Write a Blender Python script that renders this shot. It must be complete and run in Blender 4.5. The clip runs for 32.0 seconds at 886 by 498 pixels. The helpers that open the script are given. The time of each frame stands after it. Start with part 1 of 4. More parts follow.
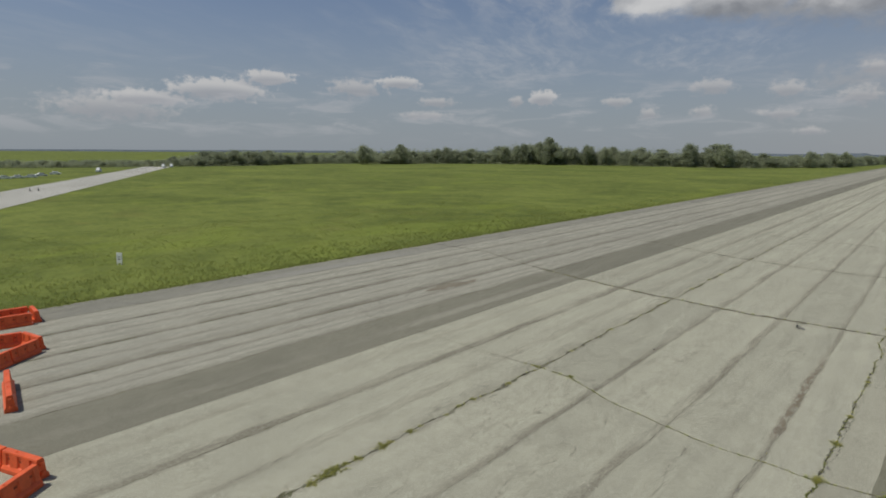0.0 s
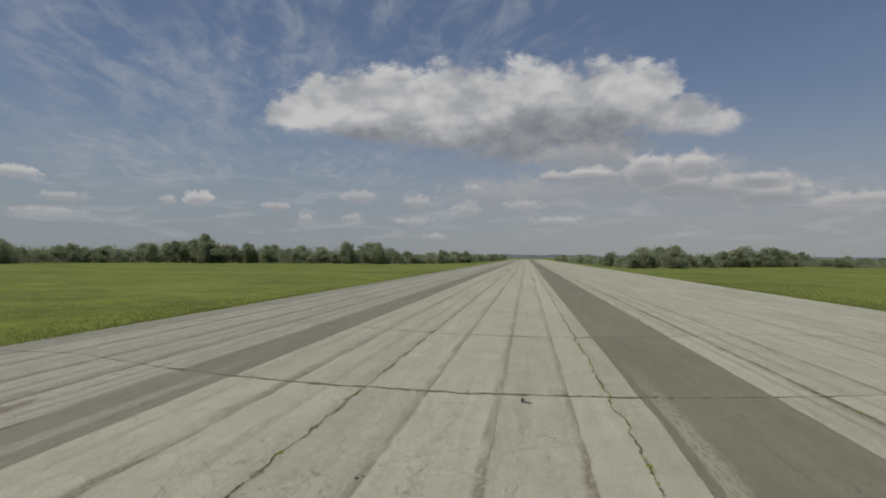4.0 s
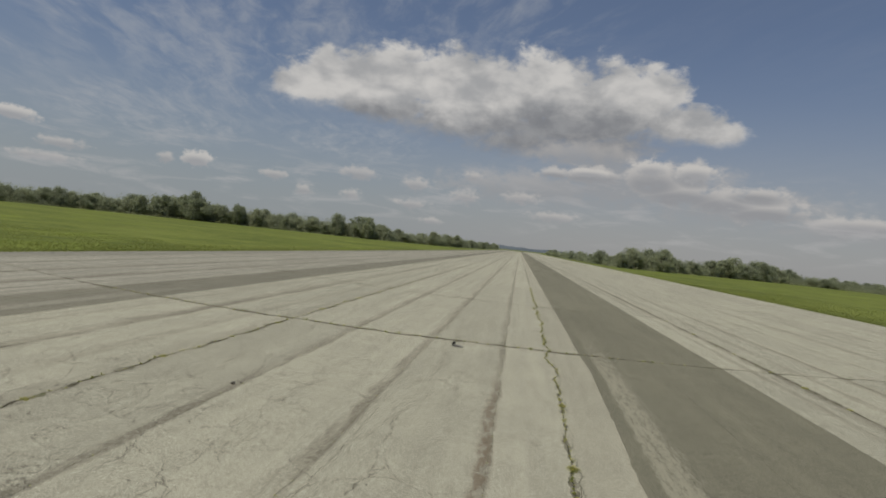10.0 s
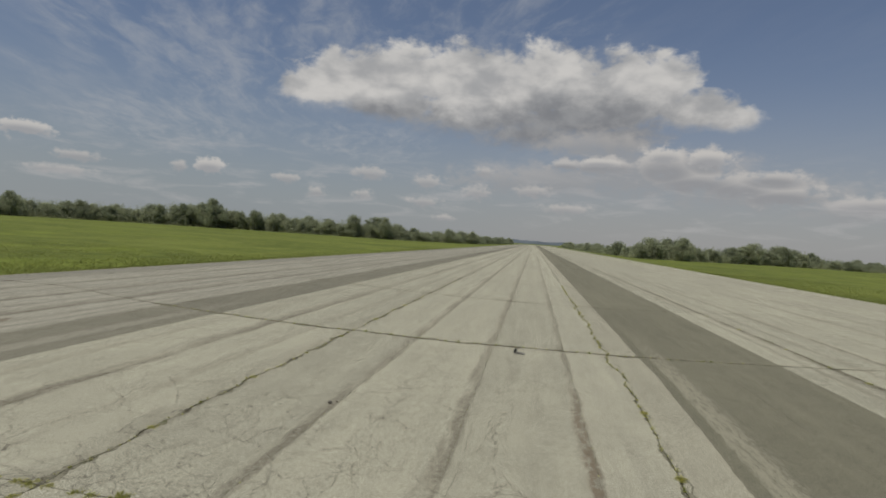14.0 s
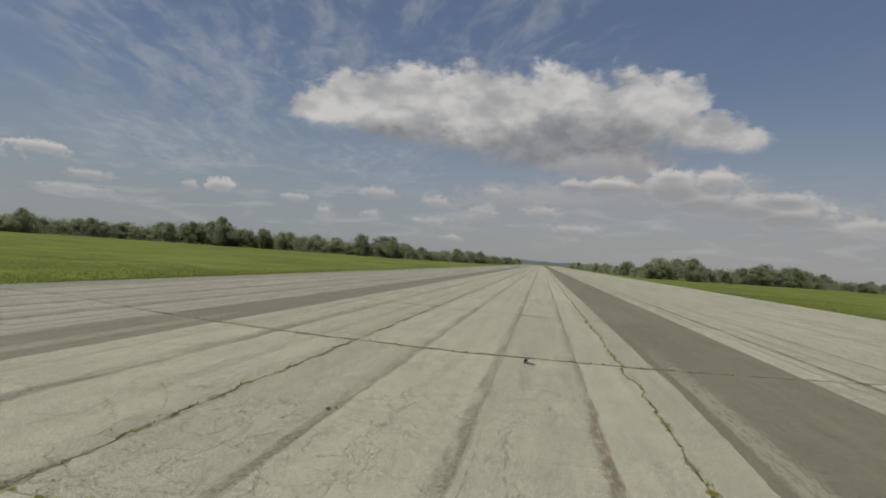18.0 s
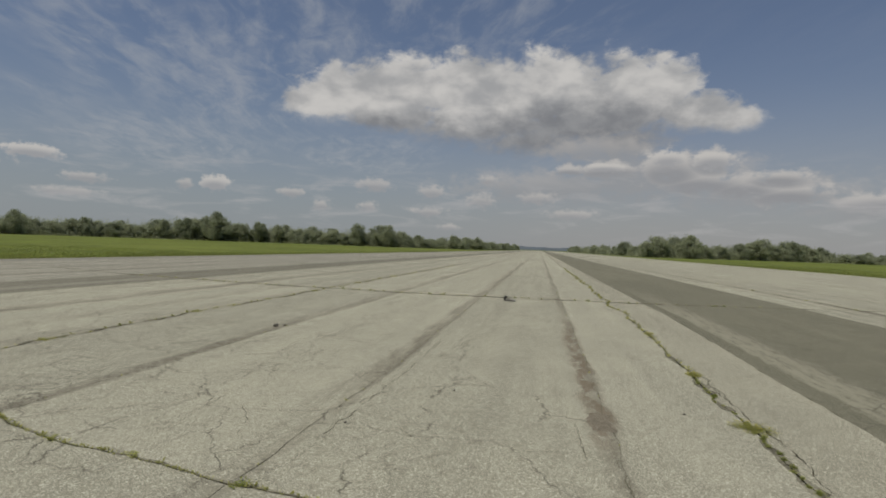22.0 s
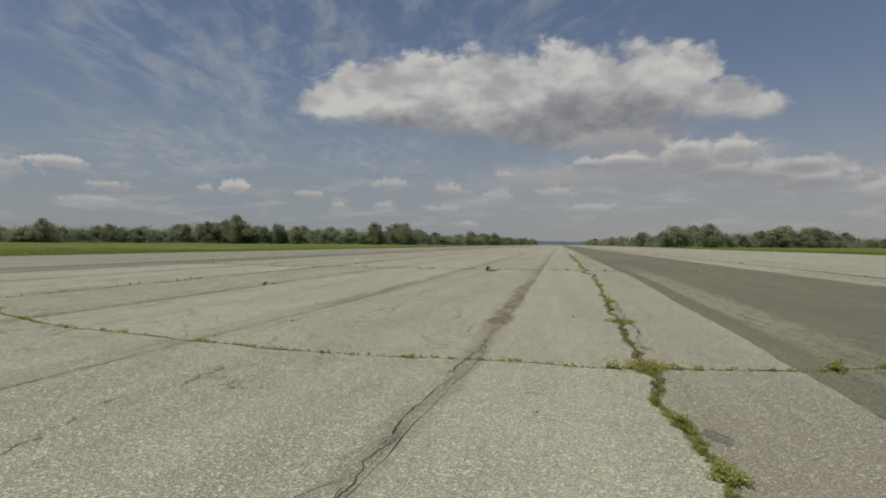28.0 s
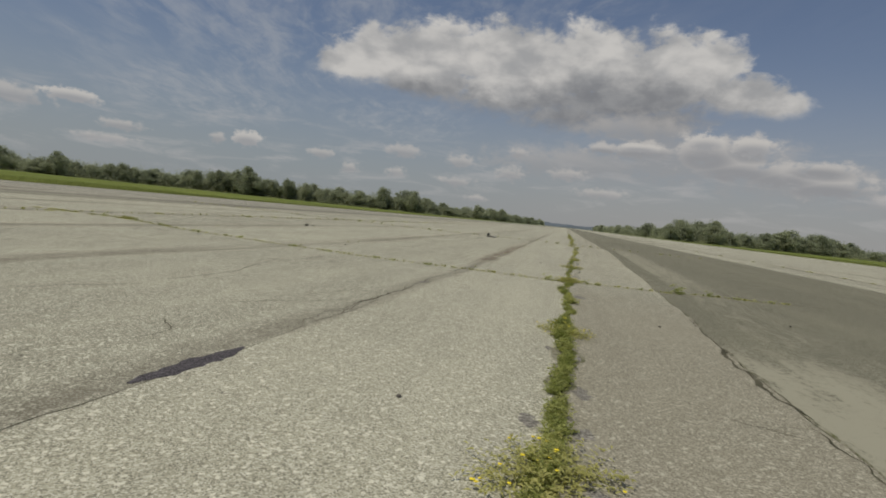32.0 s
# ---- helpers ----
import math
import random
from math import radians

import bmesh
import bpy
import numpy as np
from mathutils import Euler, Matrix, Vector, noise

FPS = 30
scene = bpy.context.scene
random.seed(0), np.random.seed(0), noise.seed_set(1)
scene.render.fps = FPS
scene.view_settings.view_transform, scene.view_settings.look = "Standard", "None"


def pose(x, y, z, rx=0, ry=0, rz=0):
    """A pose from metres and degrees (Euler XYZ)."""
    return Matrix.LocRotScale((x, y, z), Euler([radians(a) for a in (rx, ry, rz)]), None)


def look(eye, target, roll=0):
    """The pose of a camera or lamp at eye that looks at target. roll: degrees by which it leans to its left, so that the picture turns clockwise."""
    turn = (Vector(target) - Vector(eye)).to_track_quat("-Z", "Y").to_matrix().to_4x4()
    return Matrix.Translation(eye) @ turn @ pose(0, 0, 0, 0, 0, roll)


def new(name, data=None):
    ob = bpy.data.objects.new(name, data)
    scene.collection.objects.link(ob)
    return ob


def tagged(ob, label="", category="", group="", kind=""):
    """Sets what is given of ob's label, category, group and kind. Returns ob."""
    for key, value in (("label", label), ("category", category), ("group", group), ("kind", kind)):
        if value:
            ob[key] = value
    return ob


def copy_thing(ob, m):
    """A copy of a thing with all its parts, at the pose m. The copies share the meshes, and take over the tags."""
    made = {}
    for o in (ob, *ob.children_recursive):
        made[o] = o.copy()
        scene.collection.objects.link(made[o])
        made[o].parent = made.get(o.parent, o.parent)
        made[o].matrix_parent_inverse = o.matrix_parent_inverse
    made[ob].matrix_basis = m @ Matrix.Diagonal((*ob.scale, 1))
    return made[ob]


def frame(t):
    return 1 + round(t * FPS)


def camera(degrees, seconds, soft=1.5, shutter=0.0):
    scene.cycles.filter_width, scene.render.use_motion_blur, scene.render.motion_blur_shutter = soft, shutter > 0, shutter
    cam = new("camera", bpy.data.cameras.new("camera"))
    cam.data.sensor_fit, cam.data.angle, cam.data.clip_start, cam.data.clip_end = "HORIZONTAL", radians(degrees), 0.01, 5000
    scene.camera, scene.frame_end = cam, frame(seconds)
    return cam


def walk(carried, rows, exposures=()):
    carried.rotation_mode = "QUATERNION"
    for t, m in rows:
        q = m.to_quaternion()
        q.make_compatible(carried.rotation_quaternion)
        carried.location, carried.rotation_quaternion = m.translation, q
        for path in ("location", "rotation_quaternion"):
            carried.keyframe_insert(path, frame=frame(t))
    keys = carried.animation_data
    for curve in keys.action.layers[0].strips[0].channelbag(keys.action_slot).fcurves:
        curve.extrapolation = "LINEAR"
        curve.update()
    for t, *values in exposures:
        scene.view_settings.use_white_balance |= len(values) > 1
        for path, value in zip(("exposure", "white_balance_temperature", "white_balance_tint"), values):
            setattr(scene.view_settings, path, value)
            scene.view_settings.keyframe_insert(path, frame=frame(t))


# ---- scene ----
cam = camera(77.0, 32.0, soft=1.8)
walk(cam, [
    (0, pose(3.883, -16.433, 11.515, 80.14, -0.43, 42.14)),
    (0.5, pose(2.208, -13.816, 10.796, 80.33, -2.25, 35.93)),
    (1, pose(0.685, -11.720, 10.126, 80.65, -1.88, 28.76)),
    (1.5, pose(-0.495, -9.609, 9.395, 81.10, -1.11, 22.81)),
    (2, pose(-1.419, -7.788, 8.800, 84.01, -1.66, 16.63)),
    (2.5, pose(-2.035, -6.110, 8.396, 87.79, -0.21, 12.12)),
    (3, pose(-2.333, -4.490, 7.958, 89.33, -0.26, 8.86)),
    (3.5, pose(-2.434, -3.488, 7.690, 90.86, 0.01, 8.83)),
    (5.5, pose(-1.682, -0.385, 7.060, 90.09, -3.09, 7.14)),
    (6, pose(-1.316, -0.118, 6.998, 89.99, -3.35, 7.23)),
    (6.5, pose(-0.923, 0.075, 6.953, 89.97, -2.23, 7.45)),
    (7, pose(-0.497, 0.230, 6.403, 90.48, -5.14, 6.34)),
    (7.5, pose(-0.199, 0.388, 5.792, 91.09, -5.47, 5.75)),
    (8, pose(0.019, 0.393, 5.436, 92.14, -4.40, 6.29)),
    (8.5, pose(0.114, 0.300, 5.236, 90.51, -5.17, 7.51)),
    (9, pose(0.164, 0.279, 5.022, 89.22, -5.78, 7.52)),
    (9.5, pose(0.160, 0.034, 4.926, 89.33, -5.46, 7.56)),
    (10, pose(0.084, -0.195, 4.943, 89.25, -6.12, 7.88)),
    (10.5, pose(-0.064, -0.406, 4.937, 89.32, -6.40, 8.45)),
    (11, pose(-0.312, -0.604, 4.956, 88.10, -5.39, 8.48)),
    (11.5, pose(-0.605, -0.793, 5.018, 88.04, -5.51, 8.85)),
    (12, pose(-0.905, -0.902, 5.103, 87.46, -5.60, 8.55)),
    (12.5, pose(-1.286, -1.086, 5.267, 88.27, -4.03, 9.38)),
    (13, pose(-1.653, -1.127, 5.389, 87.84, -3.64, 9.21)),
    (13.5, pose(-1.890, -1.240, 5.442, 88.58, 1.38, 9.89)),
    (14, pose(-2.044, -1.078, 5.447, 88.80, -3.86, 9.27)),
    (14.5, pose(-2.090, -0.992, 5.438, 88.97, -2.16, 9.66)),
    (16.5, pose(-2.185, -0.310, 4.674, 88.71, -4.41, 9.00)),
    (17, pose(-2.303, -0.203, 4.526, 89.34, -0.78, 9.05)),
    (17.5, pose(-2.318, -0.080, 4.614, 88.69, 1.25, 9.30)),
    (18, pose(-2.139, -0.048, 4.719, 90.80, -4.15, 10.07)),
    (18.5, pose(-2.006, 0.262, 4.407, 89.19, -6.68, 9.92)),
    (19, pose(-1.966, 0.476, 3.986, 88.46, -4.09, 9.27)),
    (19.5, pose(-1.966, 0.543, 3.696, 88.46, -1.66, 9.61)),
    (20, pose(-1.884, 0.650, 3.464, 88.57, -0.74, 10.00)),
    (20.5, pose(-1.695, 0.836, 3.262, 88.13, -2.32, 10.13)),
    (21, pose(-1.457, 1.291, 2.889, 88.40, -2.68, 9.79)),
    (21.5, pose(-1.258, 1.547, 2.530, 89.56, -4.05, 9.59)),
    (22, pose(-1.129, 1.700, 2.297, 89.75, -2.07, 9.89)),
    (22.5, pose(-0.966, 1.760, 2.287, 88.61, -2.60, 9.97)),
    (23, pose(-0.758, 1.820, 2.299, 88.97, -3.34, 10.80)),
    (23.5, pose(-0.553, 1.935, 2.187, 87.99, -3.88, 10.84)),
    (24, pose(-0.396, 2.026, 2.001, 88.94, -2.49, 10.07)),
    (24.5, pose(-0.214, 2.044, 1.744, 93.99, -4.67, 10.26)),
    (25, pose(-0.061, 1.967, 1.487, 90.90, -2.71, 10.58)),
    (25.5, pose(0.150, 1.750, 1.390, 86.55, -1.82, 10.65)),
    (27.5, pose(0.713, 0.548, 1.280, 87.97, -0.76, 11.23)),
    (28, pose(0.754, 0.113, 1.283, 89.45, -0.41, 11.79)),
    (28.5, pose(0.930, -0.283, 1.256, 89.13, -3.93, 11.50)),
    (29, pose(1.071, -0.685, 1.213, 91.16, -5.66, 11.41)),
    (29.5, pose(1.188, -1.187, 1.179, 90.50, -6.08, 12.12)),
    (30, pose(1.253, -1.765, 1.160, 90.05, -5.31, 12.08)),
    (30.5, pose(1.296, -2.402, 1.165, 91.38, -2.68, 12.05)),
    (31, pose(1.383, -3.117, 1.101, 85.77, -6.09, 12.29)),
    (31.5, pose(1.429, -3.550, 1.064, 85.57, -2.00, 11.45)),
    (32, pose(1.510, -3.852, 0.950, 86.47, -6.00, 12.50)),
], exposures=[(0, -0.02, 6250, 10), (2, -0.06, 6250, 10), (5, -0.06, 6420, 10), (8, -0.03, 6550, 10), (18, -0.03, 6560, 10), (20, -0.08, 6560, 10), (25, -0.08, 6560, 10), (29, -0.09, 6580, 10), (32, -0.08, 6600, 10)])

# ---- sky, sun ----
SUN_EL, SUN_AZ = 63.0, 219.0          # degrees; azimuth clockwise from the runway's far end
SKY = 0.1


class Net:
    """Short calls for building node trees."""

    def __init__(self, tree):
        self.tree = tree
        tree.nodes.clear()

    def node(self, kind):
        return self.tree.nodes.new(kind)

    def put(self, socket, value):
        if isinstance(value, bpy.types.NodeSocket):
            self.tree.links.new(value, socket)
        else:
            socket.default_value = value

    def math(self, op, a, b=0.0, c=0.0, clamp=False):
        n = self.node("ShaderNodeMath")
        n.operation, n.use_clamp = op, clamp
        for s, v in zip(n.inputs, (a, b, c)):
            self.put(s, v)
        return n.outputs[0]

    def vec(self, op, a, b=(0, 0, 0), c=(0, 0, 0)):
        n = self.node("ShaderNodeVectorMath")
        n.operation = op
        self.put(n.inputs[0], a)
        if op == "SCALE":
            self.put(n.inputs[3], b)
        elif op not in ("LENGTH", "NORMALIZE"):
            self.put(n.inputs[1], b)
        if op == "MULTIPLY_ADD":
            self.put(n.inputs[2], c)
        return n.outputs[1] if op in ("LENGTH", "DOT_PRODUCT") else n.outputs[0]

    def split(self, v):
        n = self.node("ShaderNodeSeparateXYZ")
        self.put(n.inputs[0], v)
        return n.outputs

    def join(self, x, y, z=0.0):
        n = self.node("ShaderNodeCombineXYZ")
        for s, v in zip(n.inputs, (x, y, z)):
            self.put(s, v)
        return n.outputs[0]

    def span(self, v, a, b, c=0.0, d=1.0, smooth=True):
        n = self.node("ShaderNodeMapRange")
        n.interpolation_type = "SMOOTHSTEP" if smooth else "LINEAR"
        for s, x in zip(n.inputs, (v, a, b, c, d)):
            self.put(s, x)
        return n.outputs[0]

    def mix(self, f, a, b, kind="MIX"):
        n = self.node("ShaderNodeMix")
        n.data_type, n.blend_type = "RGBA", kind
        for i, v in ((0, f), (6, a), (7, b)):
            if isinstance(v, tuple) and len(v) == 3:
                v = (*v, 1)
            self.put(n.inputs[i], v)
        return n.outputs[2]

    def noise(self, v, scale, detail=4.0, rough=0.55, warp=0.0, color=False):
        n = self.node("ShaderNodeTexNoise")
        self.put(n.inputs["Vector"], v)
        for key, x in (("Scale", scale), ("Detail", detail), ("Roughness", rough), ("Distortion", warp)):
            n.inputs[key].default_value = x
        return n.outputs["Color"] if color else n.outputs["Fac"]

    def cells(self, v, scale, edge=False, color=False):
        n = self.node("ShaderNodeTexVoronoi")
        n.feature = "DISTANCE_TO_EDGE" if edge else "F1"
        self.put(n.inputs["Vector"], v)
        n.inputs["Scale"].default_value = scale
        return n.outputs["Color"] if color else n.outputs["Distance"]


# cloud puffs: azimuth to the left, elevation, half width, half height (degrees)
HEAP = [(23.4, 14.0, 3.6, 2.2), (20.0, 14.8, 4.6, 3.0), (14.5, 15.4, 6.5, 3.6), (7.0, 15.6, 7.0, 4.2), (-1.0, 15.3, 7.0, 4.6),
        (-7.5, 15.0, 5.5, 4.3), (-11.3, 15.6, 3.6, 3.2), (-14.2, 13.2, 4.4, 2.2), (-17.4, 12.4, 3.2, 1.4), (-4.0, 12.2, 10.0, 3.3),
        (6.0, 12.5, 10.0, 2.7), (15.5, 12.9, 7.0, 2.0), (1.0, 10.9, 8.0, 2.0), (-7.5, 10.8, 6.0, 1.9)]
LOW = [(-15.6, 8.9, 2.3, 1.2), (-6.5, 8.1, 4.2, 0.9), (-11.9, 8.4, 2.8, 1.7), (-2.6, 8.0, 2.0, 0.6), (-14.5, 7.0, 4.2, 1.3), (-18.0, 6.5, 3.4, 1.2),
       (-21.5, 5.8, 4.0, 1.1), (-20.9, 7.1, 2.6, 0.8), (-28.6, 4.9, 4.0, 0.9), (-37.0, 4.0, 4.0, 0.9)]
VEIL = [(-5.5, 10.0, 6.5, 1.8), (-8.0, 8.4, 7.0, 2.4), (-13.0, 7.9, 8.0, 2.2), (-9.5, 7.2, 9.0, 2.6), (-19.5, 6.0, 9.0, 2.0), (-1.0, 6.4, 11.0, 2.0), (-30.0, 4.4, 9.0, 1.4)]
BRIGHT = [(32.3, 5.3, 1.6, 0.85), (63.5, 5.6, 4.8, 1.2), (58.9, 6.8, 2.6, 0.8), (46.5, 6.7, 2.4, 0.7), (69.5, 4.6, 4.0, 0.8), (-15.7, 8.9, 2.0, 1.0), (-11.8, 9.1, 1.8, 0.9), (-6.0, 8.3, 2.2, 0.5)]
SMALL = [(34.9, 5.0, 0.9, 0.5), (42.8, 4.9, 2.2, 0.45), (25.3, 4.8, 1.6, 0.45),
         (22.3, 3.7, 1.1, 0.55), (17.2, 6.0, 2.4, 0.7), (17.7, 3.8, 1.3, 0.5), (11.2, 5.5, 1.9, 0.7), (11.6, 3.5, 2.1, 0.5),
         (5.5, 6.9, 1.3, 0.45), (6.2, 4.8, 1.9, 0.7), (9.4, 2.0, 1.4, 0.35), (50.8, 6.1, 3.2, 0.8), (72.0, 3.7, 6.0, 1.2),
         (0.5, 5.2, 2.4, 0.6), (-3.0, 3.6, 3.0, 0.5), (44.0, 3.6, 3.0, 0.4)]


def make_world():
    world = bpy.data.worlds.new("sky")
    world.use_nodes = True
    scene.world = world
    n = Net(world.node_tree)
    way = n.node("ShaderNodeTexCoord").outputs["Generated"]
    x, y, z = n.split(way)
    az = n.math("MULTIPLY", n.math("ARCTAN2", n.math("MULTIPLY", x, -1.0), y), 57.2958)
    el = n.math("MULTIPLY", n.math("ARCSINE", z), 57.2958)
    at = n.join(az, el)
    sky = n.node("ShaderNodeTexSky")
    sky.sky_type, sky.sun_disc = "NISHITA", False
    sky.sun_elevation, sky.sun_rotation = radians(SUN_EL), radians(SUN_AZ)
    sky.air_density, sky.dust_density, sky.ozone_density = 1.0, 0.6, 1.6
    air = n.mix(1.0, sky.outputs[0], (0.68, 0.67, 0.70), "MULTIPLY")
    air = n.mix(0.30, air, (1.45, 1.80, 2.60))
    haze = n.span(el, 0.0, 26.0, 0.93, 0.0)
    haze = n.math("POWER", haze, 2.2)
    air = n.mix(haze, air, n.mix(n.span(az, 30.0, -15.0), (2.62, 2.90, 3.10), (3.06, 3.10, 3.14)))

    def field(puffs, p):
        best = None
        for a, e, w, h in puffs:
            d = n.vec("LENGTH", n.vec("MULTIPLY_ADD", p, (1 / w, 1 / h, 0), (-a / w, -e / h, 0)))
            best = d if best is None else n.math("MINIMUM", best, d)
        return n.math("SUBTRACT", 1.0, best)

    # high streaked ice clouds, on a flat layer overhead
    flat = n.math("ADD", z, 0.06)
    # the streaks run towards azimuth 22
    over = n.math("ADD", n.math("MULTIPLY", x, 0.927), n.math("MULTIPLY", y, 0.375))
    ahead = n.math("SUBTRACT", n.math("MULTIPLY", y, 0.927), n.math("MULTIPLY", x, 0.375))
    layer = n.join(n.math("DIVIDE", over, flat), n.math("DIVIDE", ahead, flat))
    bend = n.vec("SCALE", n.noise(layer, 0.5, 2, color=True), 0.55)
    bent = n.vec("ADD", layer, bend)
    streak = n.noise(n.vec("MULTIPLY", bent, (2.3, 0.50, 1.0)), 1.7, 7, 0.58, 0.3)
    ripple = n.noise(n.vec("MULTIPLY", bent, (4.6, 2.0, 1.0)), 1.9, 6, 0.60, 0.5)
    sheet = n.noise(layer, 0.55, 3, 0.5)
    ice = n.math("MULTIPLY", n.span(n.math("ADD", n.math("MULTIPLY", streak, 0.65), n.math("MULTIPLY", ripple, 0.35)), 0.40, 0.72),
                 n.span(sheet, 0.36, 0.58, 0.06, 1.0))
    side = n.math("MULTIPLY", n.span(az, -12.0, 6.0), n.span(az, 60.0, 42.0, 0.5, 1.0))
    ice = n.math("MULTIPLY", ice, n.math("MULTIPLY", n.math("ADD", 0.10, n.math("MULTIPLY", side, 0.90)), n.span(el, 5.0, 14.0)))
    wisp = n.math("ADD", field([(30.0, 15.5, 12.0, 8.0), (20.0, 22.0, 18.0, 5.0), (4.0, 23.0, 13.0, 4.2), (41.0, 17.0, 8.0, 6.0), (36.0, 9.0, 10.0, 3.4), (18.0, 9.2, 10.0, 2.2)], at), n.math("SUBTRACT", sheet, 0.5))
    tuft = n.math("MULTIPLY", n.span(n.math("ADD", n.math("MULTIPLY", streak, 0.5), n.math("MULTIPLY", ripple, 0.5)), 0.40, 0.66), n.span(wisp, -0.1, 0.45))
    ice = n.math("MAXIMUM", n.math("MULTIPLY", ice, 0.60), n.math("MULTIPLY", tuft, 0.46))
    air = n.mix(ice, air, (3.95, 4.1, 4.3))

    billow = n.noise(n.vec("MULTIPLY", at, (0.26, 0.40, 1)), 1.0, 9, 0.60, 0.35)
    fluff = n.noise(n.vec("MULTIPLY", at, (0.62, 0.95, 1)), 1.0, 8, 0.58, 0.2)
    crumb = n.noise(n.vec("MULTIPLY", at, (1.25, 1.7, 1)), 1.0, 6, 0.55)
    rough_edge = n.math("ADD", n.math("MULTIPLY", n.math("SUBTRACT", billow, 0.5), 1.20), n.math("MULTIPLY", n.math("SUBTRACT", fluff, 0.5), 0.80))
    heap = n.math("ADD", field(HEAP, at), rough_edge)
    cover = n.span(heap, -0.06, n.span(el, 14.0, 10.5, 0.34, 0.85))
    # shaded underside of the heap, bright crowns
    dark = field([(2.0, 11.2, 18.0, 3.0), (-2.5, 12.4, 11.0, 3.9), (15.0, 12.4, 9.0, 2.0)], n.vec("ADD", at, n.vec("SCALE", n.noise(at, 0.20, 5, 0.6, color=True), 3.0)))
    dark = n.span(n.math("ADD", dark, n.math("MULTIPLY", n.math("SUBTRACT", fluff, 0.5), 0.9)), -0.5, 0.5)
    lump = n.span(n.noise(n.vec("MULTIPLY", at, (0.24, 0.40, 1)), 1.0, 6, 0.50, 0.15), 0.32, 0.68)
    crown = n.mix(lump, (3.5, 3.56, 3.66), (5.7, 5.6, 5.45))
    grey = n.mix(n.span(billow, 0.35, 0.65), (2.0, 2.08, 2.25), (2.75, 2.82, 2.95))
    body = n.mix(n.math("MULTIPLY", dark, 0.95), crown, grey)
    air = n.mix(cover, air, body)

    def fleck(puffs, grain, gain, lo, hi, bright, grey, amount):
        s = n.math("ADD", field(puffs, at), n.math("MULTIPLY", n.math("SUBTRACT", grain, 0.5), gain))
        under = field([(a, e - 0.55 * h, 1.2 * w, 0.9 * h) for a, e, w, h in puffs], at)
        tone = n.mix(n.span(under, -0.15, 0.7), bright, grey)
        return n.mix(n.math("MULTIPLY", n.span(s, lo, hi), amount), air, tone)

    air = fleck(VEIL, fluff, 1.5, -0.15, 0.75, (3.95, 3.85, 3.8), (3.05, 3.1, 3.2), 0.72)
    air = fleck(LOW, fluff, 2.3, -0.15, 0.5, (4.9, 4.75, 4.6), (2.85, 2.9, 3.05), 0.85)
    air = fleck([(a, e, w, h * 1.3) for a, e, w, h in SMALL], crumb, 1.9, -0.05, 0.7, (4.8, 4.62, 4.45), (3.3, 3.3, 3.4), 0.72)
    air = fleck(BRIGHT, crumb, 1.7, -0.05, 0.42, (5.3, 5.15, 4.95), (3.3, 3.35, 3.5), 0.9)
    # faint broken cloud far off, low over the horizon
    band = n.noise(n.vec("MULTIPLY", at, (0.16, 0.75, 1)), 1.0, 7, 0.6, 0.5)
    band = n.math("MULTIPLY", n.span(band, 0.48, 0.70), n.math("MULTIPLY", n.span(el, 0.6, 2.5), n.span(el, 10.0, 5.0)))
    air = n.mix(n.math("MULTIPLY", band, 0.45), air, (4.4, 4.35, 4.4))
    below = n.span(el, -0.2, -1.5)
    air = n.mix(below, air, (1.2, 1.3, 0.8))
    bg = n.node("ShaderNodeBackground")
    n.put(bg.inputs[0], air)
    bg.inputs[1].default_value = SKY
    out = n.node("ShaderNodeOutputWorld")
    n.put(out.inputs[0], bg.outputs[0])


make_world()
sun = new("sun", bpy.data.lights.new("sun", "SUN"))
sun.data.energy, sun.data.angle, sun.data.color = 3.2, radians(0.55), (1.0, 0.95, 0.86)
_s = Vector((math.sin(radians(SUN_AZ)) * math.cos(radians(SUN_EL)), math.cos(radians(SUN_AZ)) * math.cos(radians(SUN_EL)), math.sin(radians(SUN_EL))))
sun.matrix_world = look(_s * 100, (0, 0, 0))
scene.view_settings.exposure = 0.0


# ---- materials ----
def material(name):
    m = bpy.data.materials.new(name)
    m.use_nodes = True
    return m, Net(m.node_tree)


def surface(n, color, rough=0.9, bump=None, depth=0.01, spec=0.25, metal=0.0):
    b = n.node("ShaderNodeBsdfPrincipled")
    n.put(b.inputs["Base Color"], color if not isinstance(color, tuple) else (*color, 1))
    n.put(b.inputs["Roughness"], rough)
    b.inputs["Specular IOR Level"].default_value = spec
    b.inputs["Metallic"].default_value = metal
    if bump is not None:
        k = n.node("ShaderNodeBump")
        k.inputs["Strength"].default_value, k.inputs["Distance"].default_value = 0.8, depth
        n.put(k.inputs["Height"], bump)
        n.put(b.inputs["Normal"], k.outputs[0])
    o = n.node("ShaderNodeOutputMaterial")
    n.put(o.inputs[0], b.outputs[0])


def place(n):
    return n.node("ShaderNodeTexCoord").outputs["Object"]


def chance(n):
    return n.node("ShaderNodeObjectInfo").outputs["Random"]


